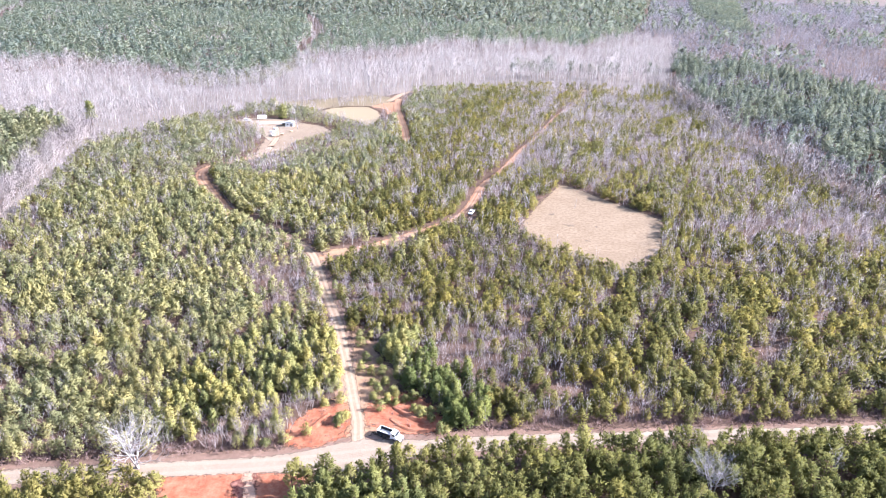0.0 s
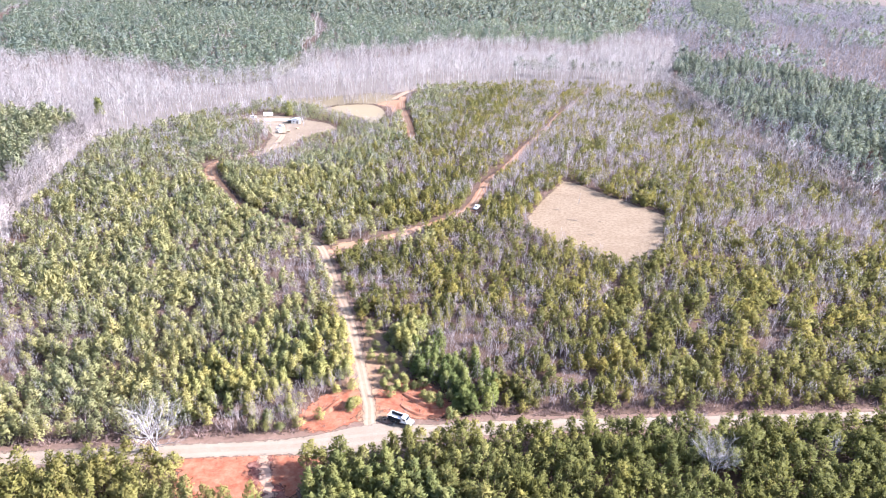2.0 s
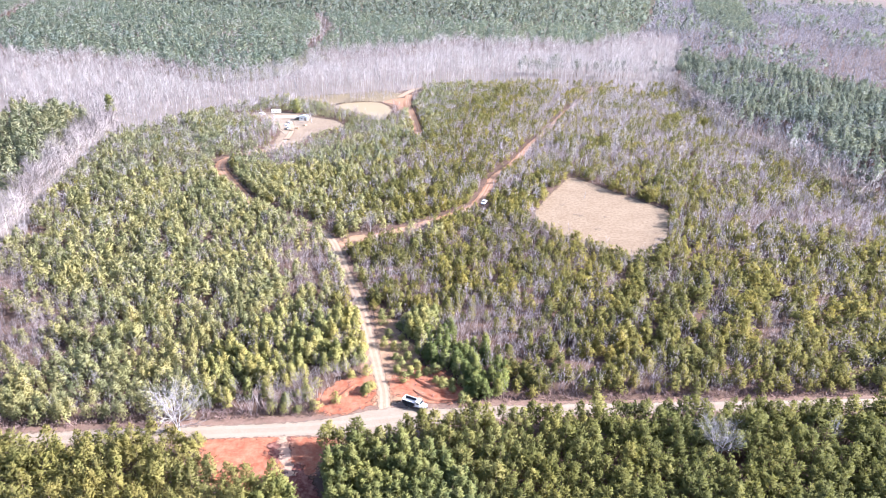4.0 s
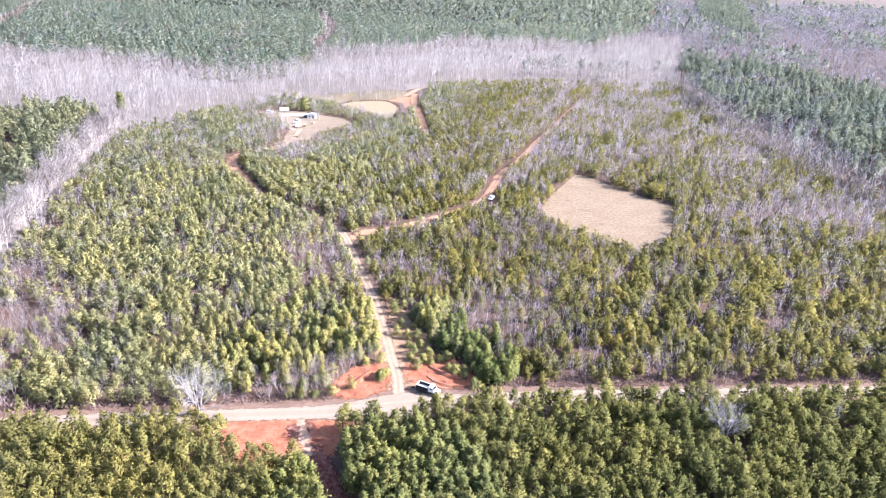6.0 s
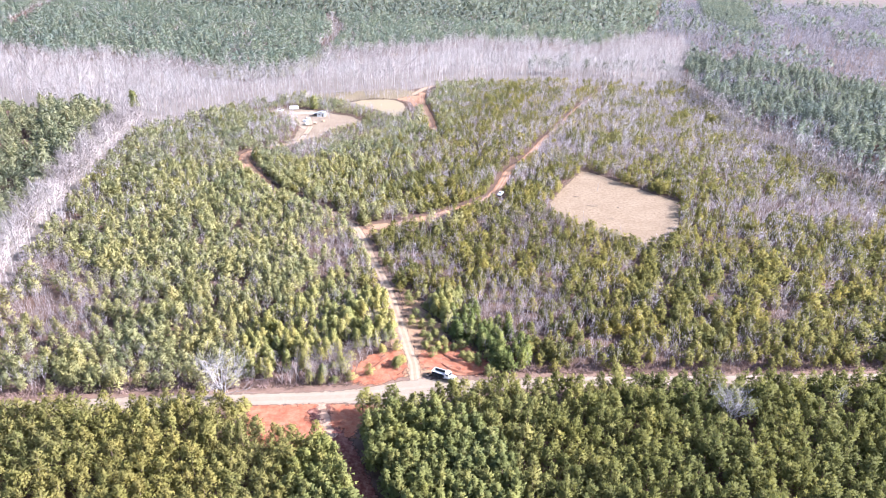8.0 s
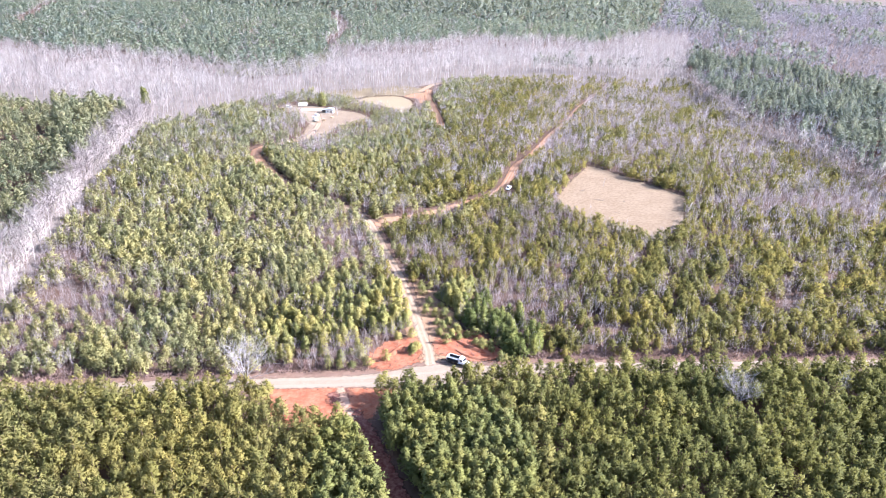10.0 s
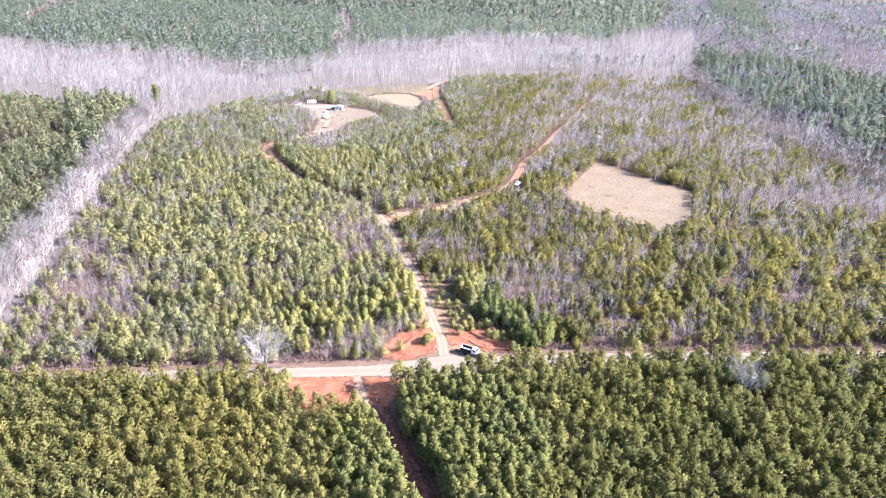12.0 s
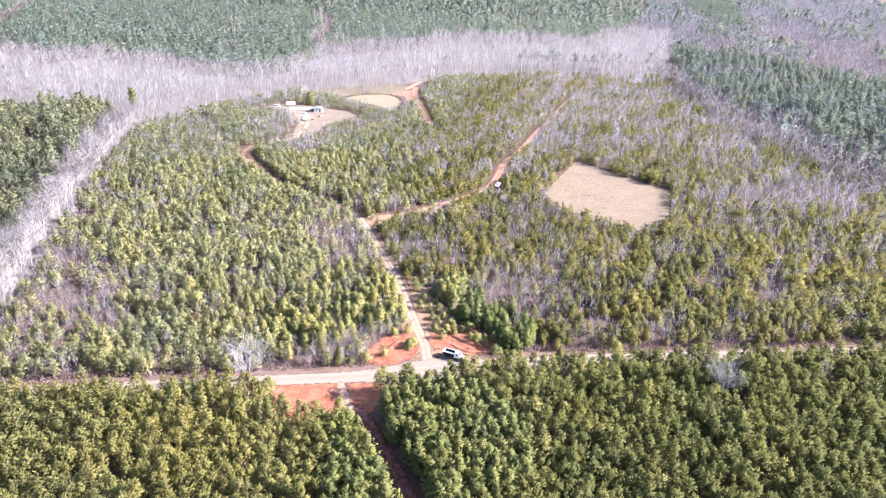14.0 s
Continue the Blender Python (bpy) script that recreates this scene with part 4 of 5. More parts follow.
    woods("pine_forest", "tall dark pines west of the creek", pines, WESTPINE, 4.6, FOREST_NEAR, [M_WESTPINE, M_BARK], 64, (-760, 0), (-180, 460), lambda xy: np.where(inside_of(xy, WESTLANE) > 0, 0.0, 1 - 0.5 * (lumps(xy, 22, 93) > 0.85)))
    woods("hardwood_belt", "leafless trees along the foot of the pine woods", bares, EASTBELT, 5.0, HARDWOOD_MID, [M_CROWN, M_CROWN], 78, (50, 320), (170, 720), 0.8)
    mixed = lambda xy: 1 - 0.75 * (lumps(xy, 60, 71) > 0.64)
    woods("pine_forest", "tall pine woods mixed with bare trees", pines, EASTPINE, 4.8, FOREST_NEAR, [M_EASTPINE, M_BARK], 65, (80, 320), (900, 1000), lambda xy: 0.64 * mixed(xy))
    woods("far_hardwood", "leafless trees scattered in the pine woods", bares, EASTPINE, 6.5, HARDWOOD_MID, [M_HAZETWIG, M_HAZETWIG], 66, (80, 320), (900, 1000), lambda xy: 1.3 - mixed(xy))
    cut = curve_through([(-767.6, 746.6), (-852.7, 884.4), (-907.8, 968.4), (-985.8, 1107.5), (-1077.6, 1250.4)], 20)
    nook = curve_through([(-310.2, 715.1), (-331.9, 777.2), (-356.9, 875.4), (-445.2, 1066.4)], 20)
    openings = lambda xy: np.where((np.abs(line_offset(xy, cut)) < 12) | (np.abs(line_offset(xy, nook)) < 9), 0.0, np.where(lumps(xy, 50, 91) > 0.93, 0.15, np.where(lumps(xy, 11, 92) > 0.82, 0.35, 1.0)))
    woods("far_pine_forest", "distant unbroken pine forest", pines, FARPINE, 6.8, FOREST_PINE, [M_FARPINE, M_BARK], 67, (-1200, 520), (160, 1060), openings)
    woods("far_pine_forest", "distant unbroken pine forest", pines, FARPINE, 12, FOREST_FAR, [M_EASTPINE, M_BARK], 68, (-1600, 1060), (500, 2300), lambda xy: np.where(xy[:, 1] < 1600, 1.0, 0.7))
    woods("far_hardwood", "leafless trees along gaps in the far pines", bares, FARPINE, 9.0, HARDWOOD_FAR, [M_PALE, M_CROWN], 73, (-1200, 520), (160, 1060), lambda xy: np.clip(1 - openings(xy), 0, 1) * (np.abs(line_offset(xy, cut)) > 4))
    woods("far_hardwood", "distant leafless grey woods", bares, NORTHEAST, 7.6, HARDWOOD_FAR, [M_HAZETWIG, M_HAZETWIG], 69, (20, 540), (1300, 1700), 1.0, (FARDARK, FARFIELD, FARPINE))
    woods("far_hardwood", "distant leafless grey woods", bares, NORTHEAST, 16, HARDWOOD_FAR, [M_HAZETWIG, M_HAZETWIG], 70, (90, 1700), (2000, 2600), 1.0, (FARDARK, FARFIELD, FARPINE))
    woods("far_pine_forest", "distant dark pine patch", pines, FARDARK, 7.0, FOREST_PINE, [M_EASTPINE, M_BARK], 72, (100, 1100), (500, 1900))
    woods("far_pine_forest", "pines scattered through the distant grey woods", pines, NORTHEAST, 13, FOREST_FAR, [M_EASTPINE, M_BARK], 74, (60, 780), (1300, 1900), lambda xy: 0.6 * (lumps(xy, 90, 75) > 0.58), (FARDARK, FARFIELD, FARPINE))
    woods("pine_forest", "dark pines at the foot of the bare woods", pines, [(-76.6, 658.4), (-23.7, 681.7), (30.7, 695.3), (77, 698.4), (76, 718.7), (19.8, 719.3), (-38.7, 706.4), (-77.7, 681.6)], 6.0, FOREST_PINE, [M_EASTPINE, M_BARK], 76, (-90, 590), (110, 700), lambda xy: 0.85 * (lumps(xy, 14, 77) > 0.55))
    # brush
    xy = scatter((-230, 60), (180, 430), 2.6, 9)
    xy = xy[(~south_of_road(xy)) & in_view(xy) & clear_of(xy, 0.3) & (inside_of(xy, WESTPINE) < 0)]
    road = line_offset(xy, WAYS["road"])
    xy = xy[rng.uniform(size=len(xy)) < np.where(road < 10, 0.95, 0.14 + 0.55 * greyness(xy))]
    road = line_offset(xy, WAYS["road"])
    low = scatter((-80, 120), (-20, 200), 1.7, 19)
    here = np.maximum.reduce([inside_of(low, OPEN), inside_of(low, CLAY_E), inside_of(low, CLAY_W)]) > 0
    here &= (np.abs(line_offset(low, WAYS["trail"])) > 2.2) & (line_offset(low, WAYS["road"]) > main_half(low) + 1.5)
    here &= np.hypot((low[:, 0] + 41.3) / 6.5, (low[:, 1] - 138.7) / 3.8) > 1
    low = low[here & (rng.uniform(size=len(low)) < 0.25 + 0.55 * (lumps(low, 5, 33) > 0.55))]
    edge = scatter((-210, 40), (140, 200), 1.5, 29)
    off = line_offset(edge, WAYS["road"]) - main_half(edge)
    edge = edge[(off > 1.6) & (off < 6.5) & in_view(edge) & ((edge[:, 0] > -19) | (edge[:, 0] < -80))]
    edge = edge[rng.uniform(size=len(edge)) < 0.35 + 0.55 * lumps(edge, 6, 34)]
    stand("brush", "rosy dead brush along the road edge", "brush", BRUSH, edge, rng.uniform(0.7, 1.8, len(edge)), rng.uniform(0, 1, len(edge)), [M_BRUSH], 83)
    bank = scatter((-215, 455), (-140, 530), 1.6, 39)
    ring = inside_of(bank, POND)
    bank = bank[(ring < -1.5) & (ring > -4.5) & (bank[:, 1] + 0.25 * bank[:, 0] > 436) & (rng.uniform(size=len(bank)) < 0.7)]
    stand("bank_brush", "dark dead brush round the muddy pond", "brush", BRUSH, bank, rng.uniform(0.6, 1.3, len(bank)), rng.uniform(0, 0.3, len(bank)), [M_BARK], 84)
    stand("low_brush", "low dead weeds on the bare clay and sand", "brush", BRUSH, low, rng.uniform(0.35, 0.9, len(low)), rng.uniform(0, 1, len(low)), [M_BRUSH], 82)
    stand("brush", "rosy brown dead brush and briars", "brush", BRUSH, xy, rng.uniform(0.6, 1.5, len(xy)) * np.where((road < 12) & (road > 6), 1.5, 1.0), rng.uniform(0, 1, len(xy)), [M_BRUSH], 81)


plant()


# ---- box and wheel helpers ----
def box(bm, lo, hi, bevel=0.0):
    size = [b - a for a, b in zip(lo, hi)]
    mid = [(a + b) / 2 for a, b in zip(lo, hi)]
    made = bmesh.ops.create_cube(bm, size=1.0, matrix=Matrix.Translation(mid) @ Matrix.Diagonal((*size, 1)))["verts"]
    if bevel:
        edges = list({e for v in made for e in v.link_edges})
        bmesh.ops.bevel(bm, geom=edges, offset=bevel, segments=2, affect="EDGES", profile=0.6)
    return bm


def profile(bm, points, y0, y1, bevel=0.0):
    """A side outline (x, z) carried across from y0 to y1."""
    a = [bm.verts.new((x, y0, z)) for x, z in points]
    b = [bm.verts.new((x, y1, z)) for x, z in points]
    faces = [bm.faces.new(a[::-1]), bm.faces.new(b)]
    n = len(points)
    for k in range(n):
        faces.append(bm.faces.new((a[k], a[(k + 1) % n], b[(k + 1) % n], b[k])))
    bmesh.ops.recalc_face_normals(bm, faces=faces)
    if bevel:
        bmesh.ops.bevel(bm, geom=list({e for f in faces for e in f.edges}), offset=bevel, segments=2, affect="EDGES", profile=0.6)
    return bm


def drum(bm, centre, radius, width, axis="Y", sides=20, tip=None):
    turn = {"Y": Matrix.Rotation(radians(90), 4, "X"), "Z": Matrix.Identity(4), "X": Matrix.Rotation(radians(90), 4, "Y")}[axis]
    bmesh.ops.create_cone(bm, cap_ends=True, segments=sides, radius1=radius, radius2=radius if tip is None else tip, depth=width, matrix=Matrix.Translation(centre) @ turn)
    return bm


def wheel(parent, x, y, r, width, rim_mat=None):
    bm = bmesh.new()
    drum(bm, (x, y, r), r, width, sides=24)
    bmesh.ops.bevel(bm, geom=[e for e in bm.edges if abs(e.verts[0].co.y - e.verts[1].co.y) < 1e-4], offset=0.07 * r / 0.5, segments=2, affect="EDGES")
    tyre = part("wheel", bm, M_BLACK, parent, "black rubber tyre")
    bm = drum(bmesh.new(), (x, y, r), r * 0.55, width + 0.03, sides=16)
    drum(bm, (x, y, r), r * 0.22, width + 0.10, sides=10)
    part("rim", bm, rim_mat or M_CHROME, tyre, "pale steel rim")


# ---- dump truck ----
def dump_truck(m):
    t = tagged(new("dump_truck"), "white tandem-axle dump truck parked on pale gravel", "dump truck")
    bm = bmesh.new()
    for y in (-0.42, 0.42):
        box(bm, (-1.7, y - 0.06, 0.72), (5.7, y + 0.06, 1.0), 0.01)
    for x in (-1.4, 0.0, 1.6, 3.0, 4.6):
        box(bm, (x - 0.06, -0.42, 0.76), (x + 0.06, 0.42, 0.94))
    part("chassis", bm, M_STEEL, t, "dark steel chassis rails")
    bed = part("dump_bed", box(bmesh.new(), (-1.9, -1.12, 1.06), (2.55, 1.12, 1.18), 0.02), M_BEDFLOOR, t, "dark dump bed with white top rails")
    for y in (-1.2, 1.2):
        part("side_panel", box(bmesh.new(), (-1.9, y - 0.045, 1.06), (2.55, y + 0.045, 2.17), 0.015), M_DARKPAINT, bed, "dark side panel")
        part("rim", box(bmesh.new(), (-1.95, y - 0.07, 2.175), (2.6, y + 0.07, 2.3), 0.02), M_WHITE, bed, "white top rail")
        for x in (-1.6, -0.8, 0.0, 0.8, 1.6, 2.3):
            part("rib", box(bmesh.new(), (x - 0.05, y + (0.045 if y > 0 else -0.115), 1.08), (x + 0.05, y + (0.115 if y > 0 else -0.045), 2.17), 0.01), M_DARKPAINT, bed)
    part("tailgate", box(bmesh.new(), (-1.99, -1.24, 1.04), (-1.91, 1.24, 2.26), 0.02), M_WHITE, bed)
    bm = box(bmesh.new(), (2.56, -1.24, 1.06), (2.66, 1.24, 2.75), 0.02)
    part("headboard", bm, M_WHITE, bed)
    part("cab_guard", box(bmesh.new(), (2.62, -1.1, 2.76), (3.35, 1.1, 2.84), 0.02), M_WHITE, bed)
    part("load", profile(bmesh.new(), [(-1.7, 1.181), (2.4, 1.181), (2.45, 1.35), (1.2, 1.30), (-0.2, 1.24)], -1.05, 1.05), M_SLAB, bed, "thin pale load in the bed")
    cab = part("cab", profile(bmesh.new(), [(2.85, 0.95), (4.35, 0.95), (4.35, 1.85), (3.95, 2.68), (2.95, 2.72), (2.85, 2.6)], -1.08, 1.08, bevel=0.05), M_WHITE, t, "white cab with dark windows")
    part("windshield", profile(bmesh.new(), [(4.32, 1.93), (4.40, 1.93), (4.06, 2.62), (3.98, 2.62)], -0.92, 0.92), M_GLASS, cab, "dark windshield")
    for y in (-1.09, 1.09):
        part("side_window", profile(bmesh.new(), [(3.15, 1.85), (4.1, 1.85), (3.85, 2.5), (3.15, 2.5)], y - 0.012, y + 0.012), M_GLASS, cab, "dark side window")
        part("mirror", box(bmesh.new(), (4.2, y * 1.22 - 0.08, 1.75), (4.3, y * 1.22 + 0.08, 2.25), 0.02), M_CHROME, cab, "chrome mirror")
        part("step", box(bmesh.new(), (3.1, y - 0.1, 0.55), (4.0, y + 0.1, 0.62), 0.01), M_STEEL, cab)
    hood = part("hood", profile(bmesh.new(), [(4.3, 0.95), (5.85, 0.95), (5.9, 1.45), (5.75, 1.62), (4.3, 1.86)], -0.78, 0.78, bevel=0.07), M_WHITE, t, "white sloping hood")
    part("grille", box(bmesh.new(), (5.88, -0.45, 1.0), (5.93, 0.45, 1.45), 0.01), M_STEEL, hood, "dark grille")
    for y in (-1, 1):
        part("fender", profile(bmesh.new(), [(4.35, 0.75), (4.5, 1.12), (4.8, 1.28), (5.3, 1.28), (5.65, 1.1), (5.8, 0.85), (5.8, 1.3), (5.5, 1.45), (4.5, 1.45), (4.3, 1.2)], y * 0.78, y * 1.15), M_WHITE, hood)
        part("headlight", drum(bmesh.new(), (5.82, y * 0.98, 1.18), 0.13, 0.1, "X", 14), M_LAMP, hood, "round headlight")
        part("fuel_tank", drum(bmesh.new(), (2.6, y * 0.85, 0.75), 0.28, 1.0, "X", 16), M_CHROME, t, "metal fuel tank")
        part("mud_flap", box(bmesh.new(), (-1.45, y * 0.95 - 0.3, 0.3), (-1.42, y * 0.95 + 0.3, 0.95)), M_BLACK, t)
        part("tail_light", box(bmesh.new(), (-1.78, y * 0.7 - 0.12, 0.82), (-1.72, y * 0.7 + 0.12, 0.94)), M_RED, t)
    part("bumper", box(bmesh.new(), (5.95, -1.15, 0.5), (6.1, 1.15, 0.82), 0.03), M_CHROME, t, "chrome front bumper")
    part("exhaust_stack", drum(bmesh.new(), (2.74, -0.9, 2.1), 0.07, 2.0, "Z", 12), M_CHROME, t, "upright chrome exhaust")
    for x in (-0.68, 0.68):
        for y in (-0.95, 0.95):
            wheel(t, x, y, 0.51, 0.52)
        part("axle", drum(bmesh.new(), (x, 0, 0.51), 0.09, 1.8), M_STEEL, t)
    for y in (-1.0, 1.0):
        wheel(t, 5.05, y, 0.51, 0.28)
    part("axle", drum(bmesh.new(), (5.05, 0, 0.51), 0.08, 1.9), M_STEEL, t)
    t.matrix_world = m @ Matrix.Scale(0.92, 4)


dump_truck(pose(-43.5, 137.9, 0.10, 0, 0, -15))


# ---- cars ----
def car(name, label, category, m, paint, bed=False):
    """A pickup (bed) or an estate car; x forward, wheels on the ground."""
    t = tagged(new(name), label, category)
    if bed:
        outline = [(-2.6, 0.55), (2.55, 0.5), (2.65, 0.85), (2.5, 1.08), (1.35, 1.16), (-0.55, 1.16), (-0.55, 0.72), (-2.5, 0.72), (-2.5, 1.12), (-2.6, 1.12)]
        roof = [(1.35, 1.14), (0.65, 1.82), (-0.4, 1.85), (-0.6, 1.14)]
    else:
        outline = [(-2.35, 0.5), (2.3, 0.45), (2.42, 0.8), (2.2, 1.0), (1.1, 1.1), (-2.3, 1.12), (-2.42, 0.85)]
        roof = [(1.1, 1.08), (0.35, 1.72), (-1.9, 1.75), (-2.28, 1.1)]
    body = part("body", profile(bmesh.new(), outline, -0.95, 0.95, bevel=0.04), paint, t)
    if bed:
        for y in (-0.9, 0.9):
            part("bed_side", box(bmesh.new(), (-2.5, y - 0.05, 0.7), (-0.56, y + 0.05, 1.17), 0.015), paint, body)
    cabin = part("cabin", profile(bmesh.new(), roof, -0.8, 0.8, bevel=0.05), paint, t)
    (x0, z0), (x1, z1), (x2, z2), (x3, z3) = roof
    part("windshield", profile(bmesh.new(), [(x0 - 0.02, z0 + 0.08), (x0 + 0.05, z0 + 0.08), (x1 + 0.09, z1 - 0.08), (x1 + 0.02, z1 - 0.08)], -0.68, 0.68), M_GLASS, cabin, "dark windshield")
    part("rear_window", profile(bmesh.new(), [(x3 + 0.02, z3 + 0.14), (x3 - 0.05, z3 + 0.14), (x2 - 0.09, z2 - 0.1), (x2 - 0.02, z2 - 0.1)], -0.65, 0.65), M_GLASS, cabin, "dark rear window")
    for y in (-0.81, 0.81):
        part("side_window", profile(bmesh.new(), [(x0 - 0.25, z0 + 0.1), (x1 - 0.05, z1 - 0.1), (x2 + 0.1, z2 - 0.12), (x3 + 0.15, z3 + 0.1)], y - 0.01, y + 0.01), M_GLASS, cabin, "dark side window")
        part("headlight", box(bmesh.new(), (outline[2][0] - 0.2, y * 0.9 - 0.14, 0.72), (outline[2][0] - 0.01, y * 0.9 + 0.14, 0.88), 0.02), M_LAMP, body)
        part("tail_light", box(bmesh.new(), (outline[0][0] - 0.04, y * 0.95 - 0.1, 0.75), (outline[0][0] + 0.04, y * 0.95 + 0.1, 1.0), 0.01), M_RED, body)
        for x in (-1.5, 1.6):
            wheel(t, x, y * 1.06, 0.36, 0.24)
    for x in (outline[0][0] - 0.02, outline[2][0] - 0.02):
        part("bumper", box(bmesh.new(), (x - 0.06, -0.9, 0.42), (x + 0.06, 0.9, 0.62), 0.03), M_CHROME, body)
    t.matrix_world = m


car("pickup_truck", "white pickup truck parked on the red clay track", "pickup truck", pose(-49.8, 305.9, 0.08, 0, 0, -98), M_WHITE, True)
car("pickup_truck", "dusty white pickup truck at the head of the yard drive", "pickup truck", pose(-204.3, 412.8, 0.08, 0, 0, -62.2), M_OFFWHITE, True)
car("car", "pale parked estate car at the edge of the yard", "car", pose(-239.5, 444.6, 0.06, 0, 0, 24), M_OFFWHITE)


# ---- homestead ----
def shed(m):
    t = tagged(new("shed"), "white metal shed with an open dark lean-to", "shed")
    wall = part("wall", box(bmesh.new(), (0, 0, 0), (6.0, 4.5, 2.6), 0.02), M_OFFWHITE, t, "white sheet-metal walls")
    part("door", box(bmesh.new(), (3.6, -0.03, 0.02), (4.6, 0.0, 2.05), 0.01), M_SHADE, wall, "dark plank door")
    part("window", box(bmesh.new(), (1.2, -0.03, 1.1), (2.2, 0.0, 1.9), 0.01), M_GLASS, wall, "small dark window")
    part("roof", profile(bmesh.new(), [(-0.3, 2.6), (6.3, 2.6), (6.3, 2.7), (3.0, 3.55), (-0.3, 2.7)], -0.3, 4.8), M_TIN, t, "pale tin gable roof")
    part("lean_to_roof", profile(bmesh.new(), [(-3.4, 2.05), (-0.05, 2.5), (-0.05, 2.57), (-3.4, 2.12)], -0.2, 4.4), M_TIN, t, "tin lean-to roof")
    part("back_wall", box(bmesh.new(), (-3.2, 4.2, 0), (-0.02, 4.3, 2.1)), M_SHADE, t, "weathered board wall")
    for x, y in ((-3.2, 0), (-1.6, 0), (-3.2, 2.2)):
        part("post", box(bmesh.new(), (x - 0.07, y - 0.07, 0), (x + 0.07, y + 0.07, 2.08)), M_SHADE, t)
    t.matrix_world = m


def camper(m):
    t = tagged(new("camper_trailer"), "white camper trailer parked beside bare woods", "camper trailer")
    body = part("body", profile(bmesh.new(), [(-3.4, 0.6), (3.2, 0.6), (3.5, 1.2), (3.3, 2.6), (2.9, 2.8), (-3.2, 2.8), (-3.4, 2.5)], -1.2, 1.2, bevel=0.06), M_OFFWHITE, t)
    for x in (-2.2, 0.2, 2.0):
        part("window", box(bmesh.new(), (x - 0.45, -1.23, 1.5), (x + 0.45, -1.2, 2.15), 0.005), M_GLASS, body, "dark window")
    part("door", box(bmesh.new(), (-1.25, -1.23, 0.7), (-0.6, -1.2, 2.4), 0.005), M_OFFWHITE, body)
    part("hitch", box(bmesh.new(), (3.4, -0.08, 0.55), (4.6, 0.08, 0.68)), M_STEEL, t)
    part("jack", box(bmesh.new(), (4.4, -0.05, 0.0), (4.5, 0.05, 0.6)), M_STEEL, t)
    for x in (-0.5, 0.4):
        for y in (-1.05, 1.05):
            wheel(t, x, y, 0.36, 0.22)
    t.matrix_world = m


shed(pose(-206.8, 437.6, 0.04, 0, 0, 13.5))
camper(pose(-231.9, 452.9, 0.04, 0, 0, 27.6))
slab = part("slab", box(bmesh.new(), (-8, -3, 0), (8, 3, 0.16), 0.02), M_SLAB, None)
slab.matrix_world = pose(-220.9, 444.8, 0.03, 0, 0, 22.9)
tagged(slab, "pale concrete slab beside the white shed", "slab")


def crate(label, m, size, mat):
    t = tagged(new("crate"), label, "crate", "crates in the yard")
    x, y, z = size
    for k in range(3):
        h = z / 3
        part("side_board", box(bmesh.new(), (-x / 2, -y / 2, h * k + 0.01), (x / 2, -y / 2 + 0.04, h * (k + 1) - 0.02)), mat, t)
        part("side_board", box(bmesh.new(), (-x / 2, y / 2 - 0.04, h * k + 0.01), (x / 2, y / 2, h * (k + 1) - 0.02)), mat, t)
    for e in (-1, 1):
        part("end_panel", box(bmesh.new(), (e * (x / 2 - 0.05) - 0.03, -y / 2 + 0.042, 0), (e * (x / 2 - 0.05) + 0.03, y / 2 - 0.042, z)), mat, t)
    part("lid", box(bmesh.new(), (-x / 2, -y / 2, z), (x / 2, y / 2, z + 0.05), 0.01), mat, t)
    t.matrix_world = m


crate("raw timber crate on the bare yard", pose(-199.2, 415.4, 0.05, 0, 0, 18.5), (2.2, 1.4, 1.1), M_CRATE)
crate("raw timber crate beside the shed", pose(-196.8, 425.3, 0.05, 0, 0, 53.2), (1.8, 1.4, 0.9), M_CRATE)
crate("white painted crate near the drive", pose(-208.8, 420.4, 0.05, 0, 0, 6.6), (2.6, 1.8, 1.3), M_OFFWHITE)
crate("white painted crate beside the pickup", pose(-210.2, 428.9, 0.05, 0, 0, -31), (3.2, 1.6, 1.0), M_WHITE)

# ---- pond ----
pond = sheet("water", "muddy tan farm pond with calm water", "pond", M_WATER, np.array(POND).min(0) - 3, np.array(POND).max(0) + 3, 2.0, 0.045, lambda xy: inside_of(xy, POND), margin=0.5)


# ---- trees that stand alone ----
def lone_tree(name, label, x, y, seed, height, spread, limbs, twigs, thick, low=0.12, stems=1, mat=None):
    t = single_tree(name, label, "bare tree", "", bare_shape(seed, height, spread, limbs, twigs, thick, low, stems, True), ("trunk", "bare_crown"), (mat or M_PALE_ONE, mat or M_PALE_ONE))
    t.matrix_basis = pose(x, y, 0)


lone_tree("bare_tree", "big spreading leafless white-barked tree beside the road", -100.1, 111.5, 401, 14.5, 8.4, 36, 900, 0.24, 0.12, 4)
lone_tree("bare_tree", "leafless pale tree standing above the pines", 39.8, 134, 402, 11.8, 5.6, 30, 1600, 0.2, 0.4, 3)
lone_tree("bare_tree", "slender leafless pale tree among pines", 70, 148.3, 403, 10.5, 2.6, 18, 500, 0.13, 0.35, 2)
lone_tree("bare_tree", "leafless grey tree at the fork of the tracks", -93.7, 255.7, 404, 11.0, 3.8, 20, 700, 0.18)
lone_tree("bare_tree", "leafless grey tree above the clearing edge", -21.1, 358.9, 405, 13.0, 3.6, 16, 420, 0.2)
lone_tree("bare_tree", "leafless grey tree above the clearing edge", -27.9, 370, 406, 13.5, 3.4, 16, 420, 0.2)
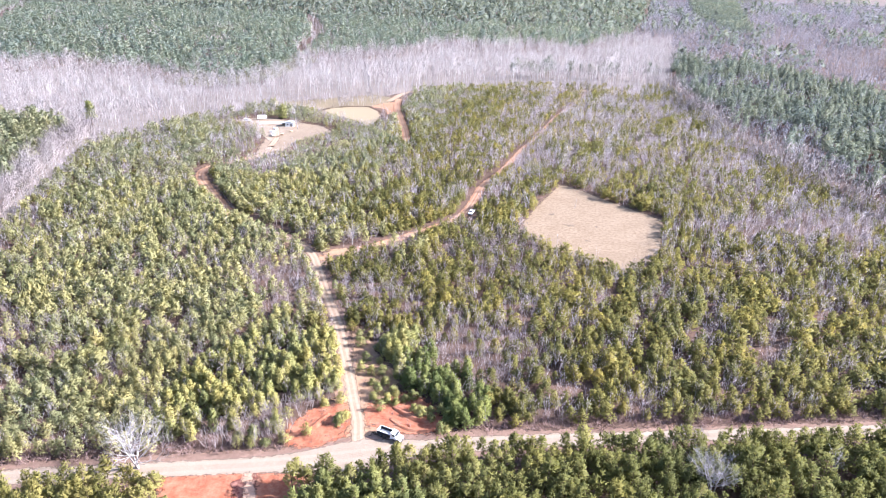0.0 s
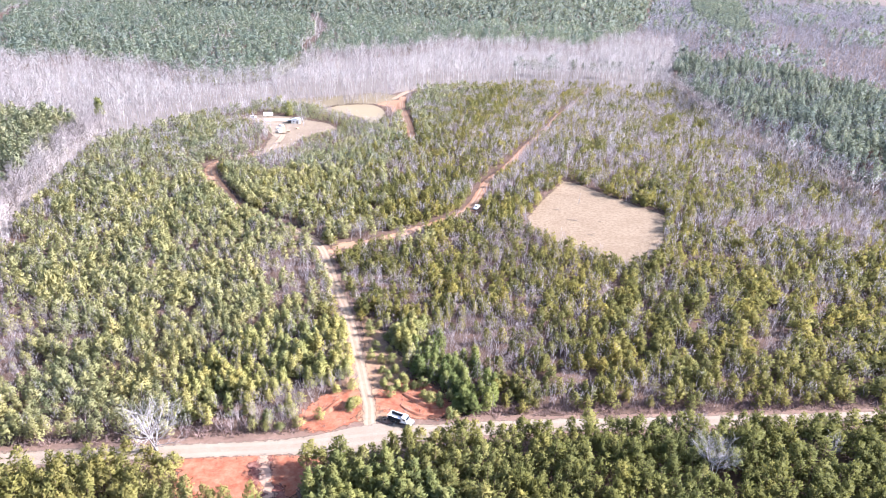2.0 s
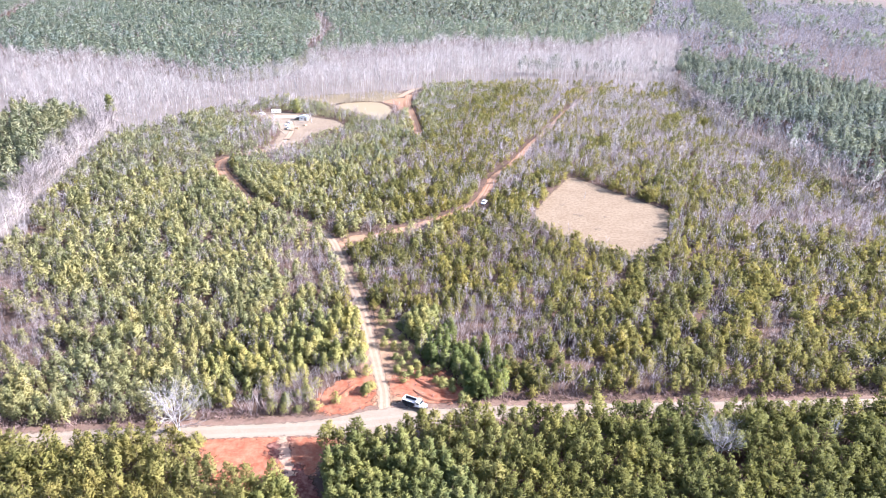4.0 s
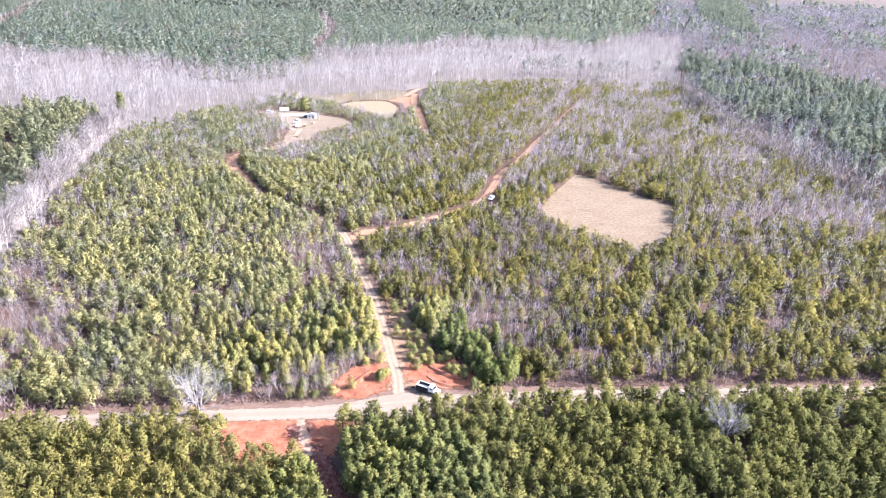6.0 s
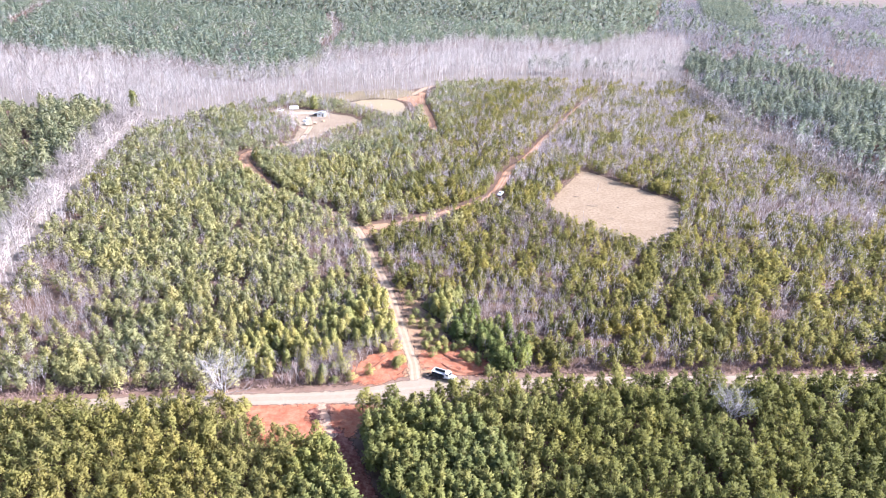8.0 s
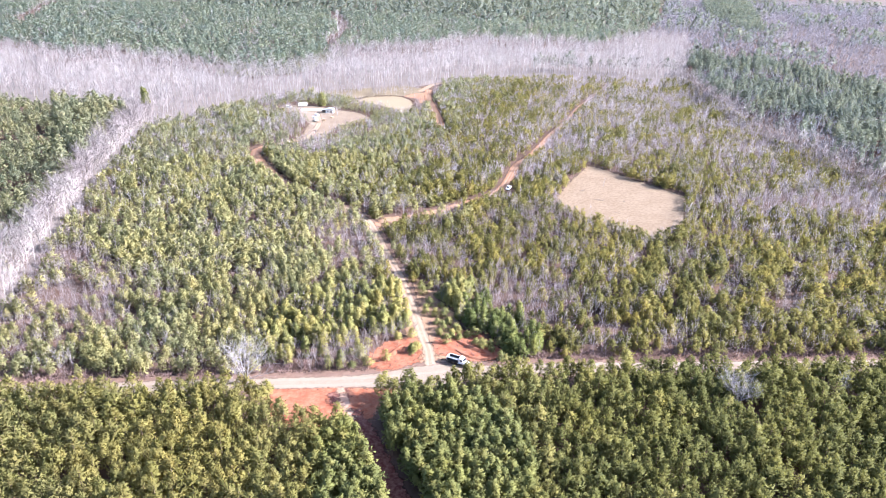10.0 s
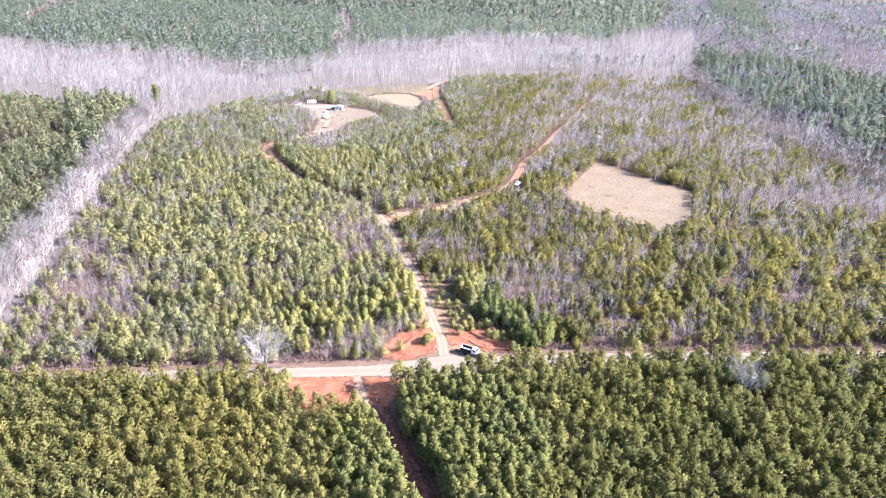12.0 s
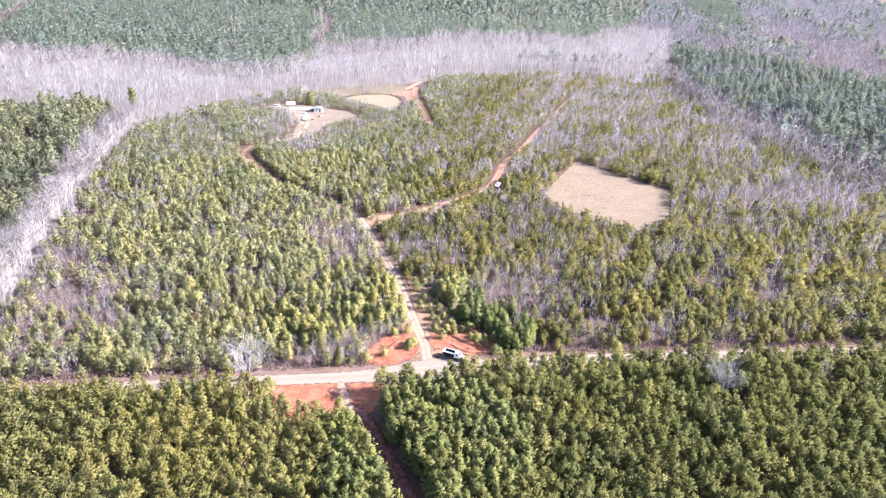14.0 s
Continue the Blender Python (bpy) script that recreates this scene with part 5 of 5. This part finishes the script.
lone_tree("bare_tree", "large round leafless tree in a thicket", 106.3, 344.3, 407, 11.0, 5.4, 22, 700, 0.22, 0.1, 3)
lone_tree("bare_tree", "large leafless tree beside the white shed", -195.6, 433.6, 408, 15.0, 4.2, 18, 500, 0.24)
lone_tree("bare_tree", "tall leafless trunk at the yard edge", -244, 452.2, 409, 15.0, 2.0, 10, 160, 0.18)
lone_tree("bare_tree", "pale leafless tree in brown brush", -14.5, 188, 410, 7.5, 2.4, 14, 320, 0.12)
lone_tree("dead_snag", "slender dead snag standing in the straw field", -0.6, 325.9, 411, 6.5, 1.0, 6, 60, 0.10)
lone_tree("bush", "pale leafless bush at the road edge", 35.8, 155.5, 412, 4.6, 2.4, 36, 1100, 0.08, 0.05, 6)
lone_tree("bush", "pale leafless bush at the road edge", 39.2, 156.7, 413, 4.0, 2.0, 36, 900, 0.08, 0.05, 6)


def fallen(x, y, seed, turn, size):
    t = single_tree("fallen_branch", "dead grey branch lying on the straw field", "dead branch", "branches on the field", bare_shape(seed, size, size * 0.3, 10, 90, 0.07, 0.2, 1, True), ("trunk", "bare_crown"), (M_SHADE, M_SHADE))
    t.matrix_basis = pose(x, y, 0.28, 84, 0, turn)


for k, (x, y, turn, size) in enumerate(((-5.1, 302.6, 80, 5.0), (-2.6, 300.7, 120, 4.0), (5.1, 286.6, 60, 4.2), (-12.7, 313.7, 95, 3.5), (9.8, 303.9, 20, 2.6))):
    fallen(x, y, 420 + k, turn, size)


def berm(points, height, width, seed):
    """A low bank of earth along a bent line."""
    line, rng = curve_through(points, 0.5), np.random.default_rng(seed)
    n, v, f = len(line), [], []
    side = np.gradient(line, axis=0)
    side = unit(np.column_stack([-side[:, 1], side[:, 0], np.zeros(n)]))
    for k in range(n):
        fade = math.sin(math.pi * (k + 0.5) / n) ** 0.4
        for u in np.linspace(-1, 1, 7):
            h = height * fade * (1 - abs(u) ** 1.3) * rng.uniform(0.75, 1.15)
            v.append((line[k, 0] + side[k, 0] * u * width * fade, line[k, 1] + side[k, 1] * u * width * fade, 0.03 + h))
    for k in range(n - 1):
        for q in range(6):
            a = k * 7 + q
            f.append((a, a + 1, a + 8, a + 7))
    me = mesh_of("clay_berm", v, f, [M_CLAY], inside=np.full(len(v), 9.0))
    tagged(new("clay_berm", me), "low eroded bank of red clay beside the truck", "clay bank", "clay banks")


berm([(-44.1, 144.8), (-40.9, 143), (-37.3, 141.9), (-33.3, 142.4), (-30.1, 143.8)], 0.55, 0.8, 1)
berm([(-44.9, 150.2), (-40.7, 148.2), (-36, 146.3), (-31.9, 146.6)], 0.8, 1.1, 2)
berm([(-65.6, 132.6), (-63.3, 137.3), (-61.5, 143.2)], 0.7, 1.2, 3)


def small_pines():
    """Shrubby pines that grow singly on the open ground."""
    rng = np.random.default_rng(90)
    kinds = [single_tree("pine_shrub", "small yellow-green pine on bare sandy ground", "pine shrub", "pine shrubs beside the track", pine_shape(360 + k, 1.9 + 0.42 * k, 1.35 + 0.12 * k, 0.02, 70, 6, 0.55, 0.2, 5), ("crown", "trunk"), (M_YOUNG_ONE, M_BARK_ONE)) for k in range(5)]
    spots = [(-47, 152), (-45.5, 156), (-50, 160), (-52.5, 165), (-47.5, 164), (-55, 171), (-58, 178), (-62.5, 184), (-51, 156), (-49, 171), (-36, 149), (-33, 147), (-31, 151), (-40, 155), (-72, 139), (-76, 134), (-81, 128), (-64, 146), (-60, 149), (-56.7, 140.6), (-58, 142.1), (-56.2, 142.6), (-57.3, 139.6), (-59.5, 165.8), (-59.3, 170.6), (-53.9, 159.5), (-51.4, 152.8), (-46.8, 156.1), (-64, 179), (-48, 148.1), (-44.5, 151.9), (-42.1, 153.7), (-47.4, 152.4), (-36.3, 148.5), (-29.3, 142.7), (-27.8, 143.5), (-72.7, 126.7), (-76.2, 125.8), (-68.6, 129.1), (-64.1, 133.7), (-38.7, 150.5), (-33.6, 150.3), (-55.7, 164.5), (-65.8, 183), (-79.8, 124.8), (-50.4, 160.6)]
    singles(kinds, np.array(spots), rng)
    cedar = single_tree("cedar", "rounded bright green cedar behind the shed", "cedar tree", "", pine_shape(377, 10, 4.2, 0.02, 150, 6, 1.0, 0.6, 5), ("crown", "trunk"), (M_YOUNG_ONE, M_BARK_ONE))
    cedar.matrix_basis = pose(-218.3, 459.5, 0)
    lone = single_tree("pine_tree", "tall lone pine at the edge of bare woods", "pine tree", "", pine_shape(378, 17, 4.0, 0.4, 90, 6, 1.6, 0.9, 5), ("crown", "trunk"), (M_PINE_ONE, M_BARK_ONE))
    lone.matrix_basis = pose(-331.6, 399, 0)


small_pines()
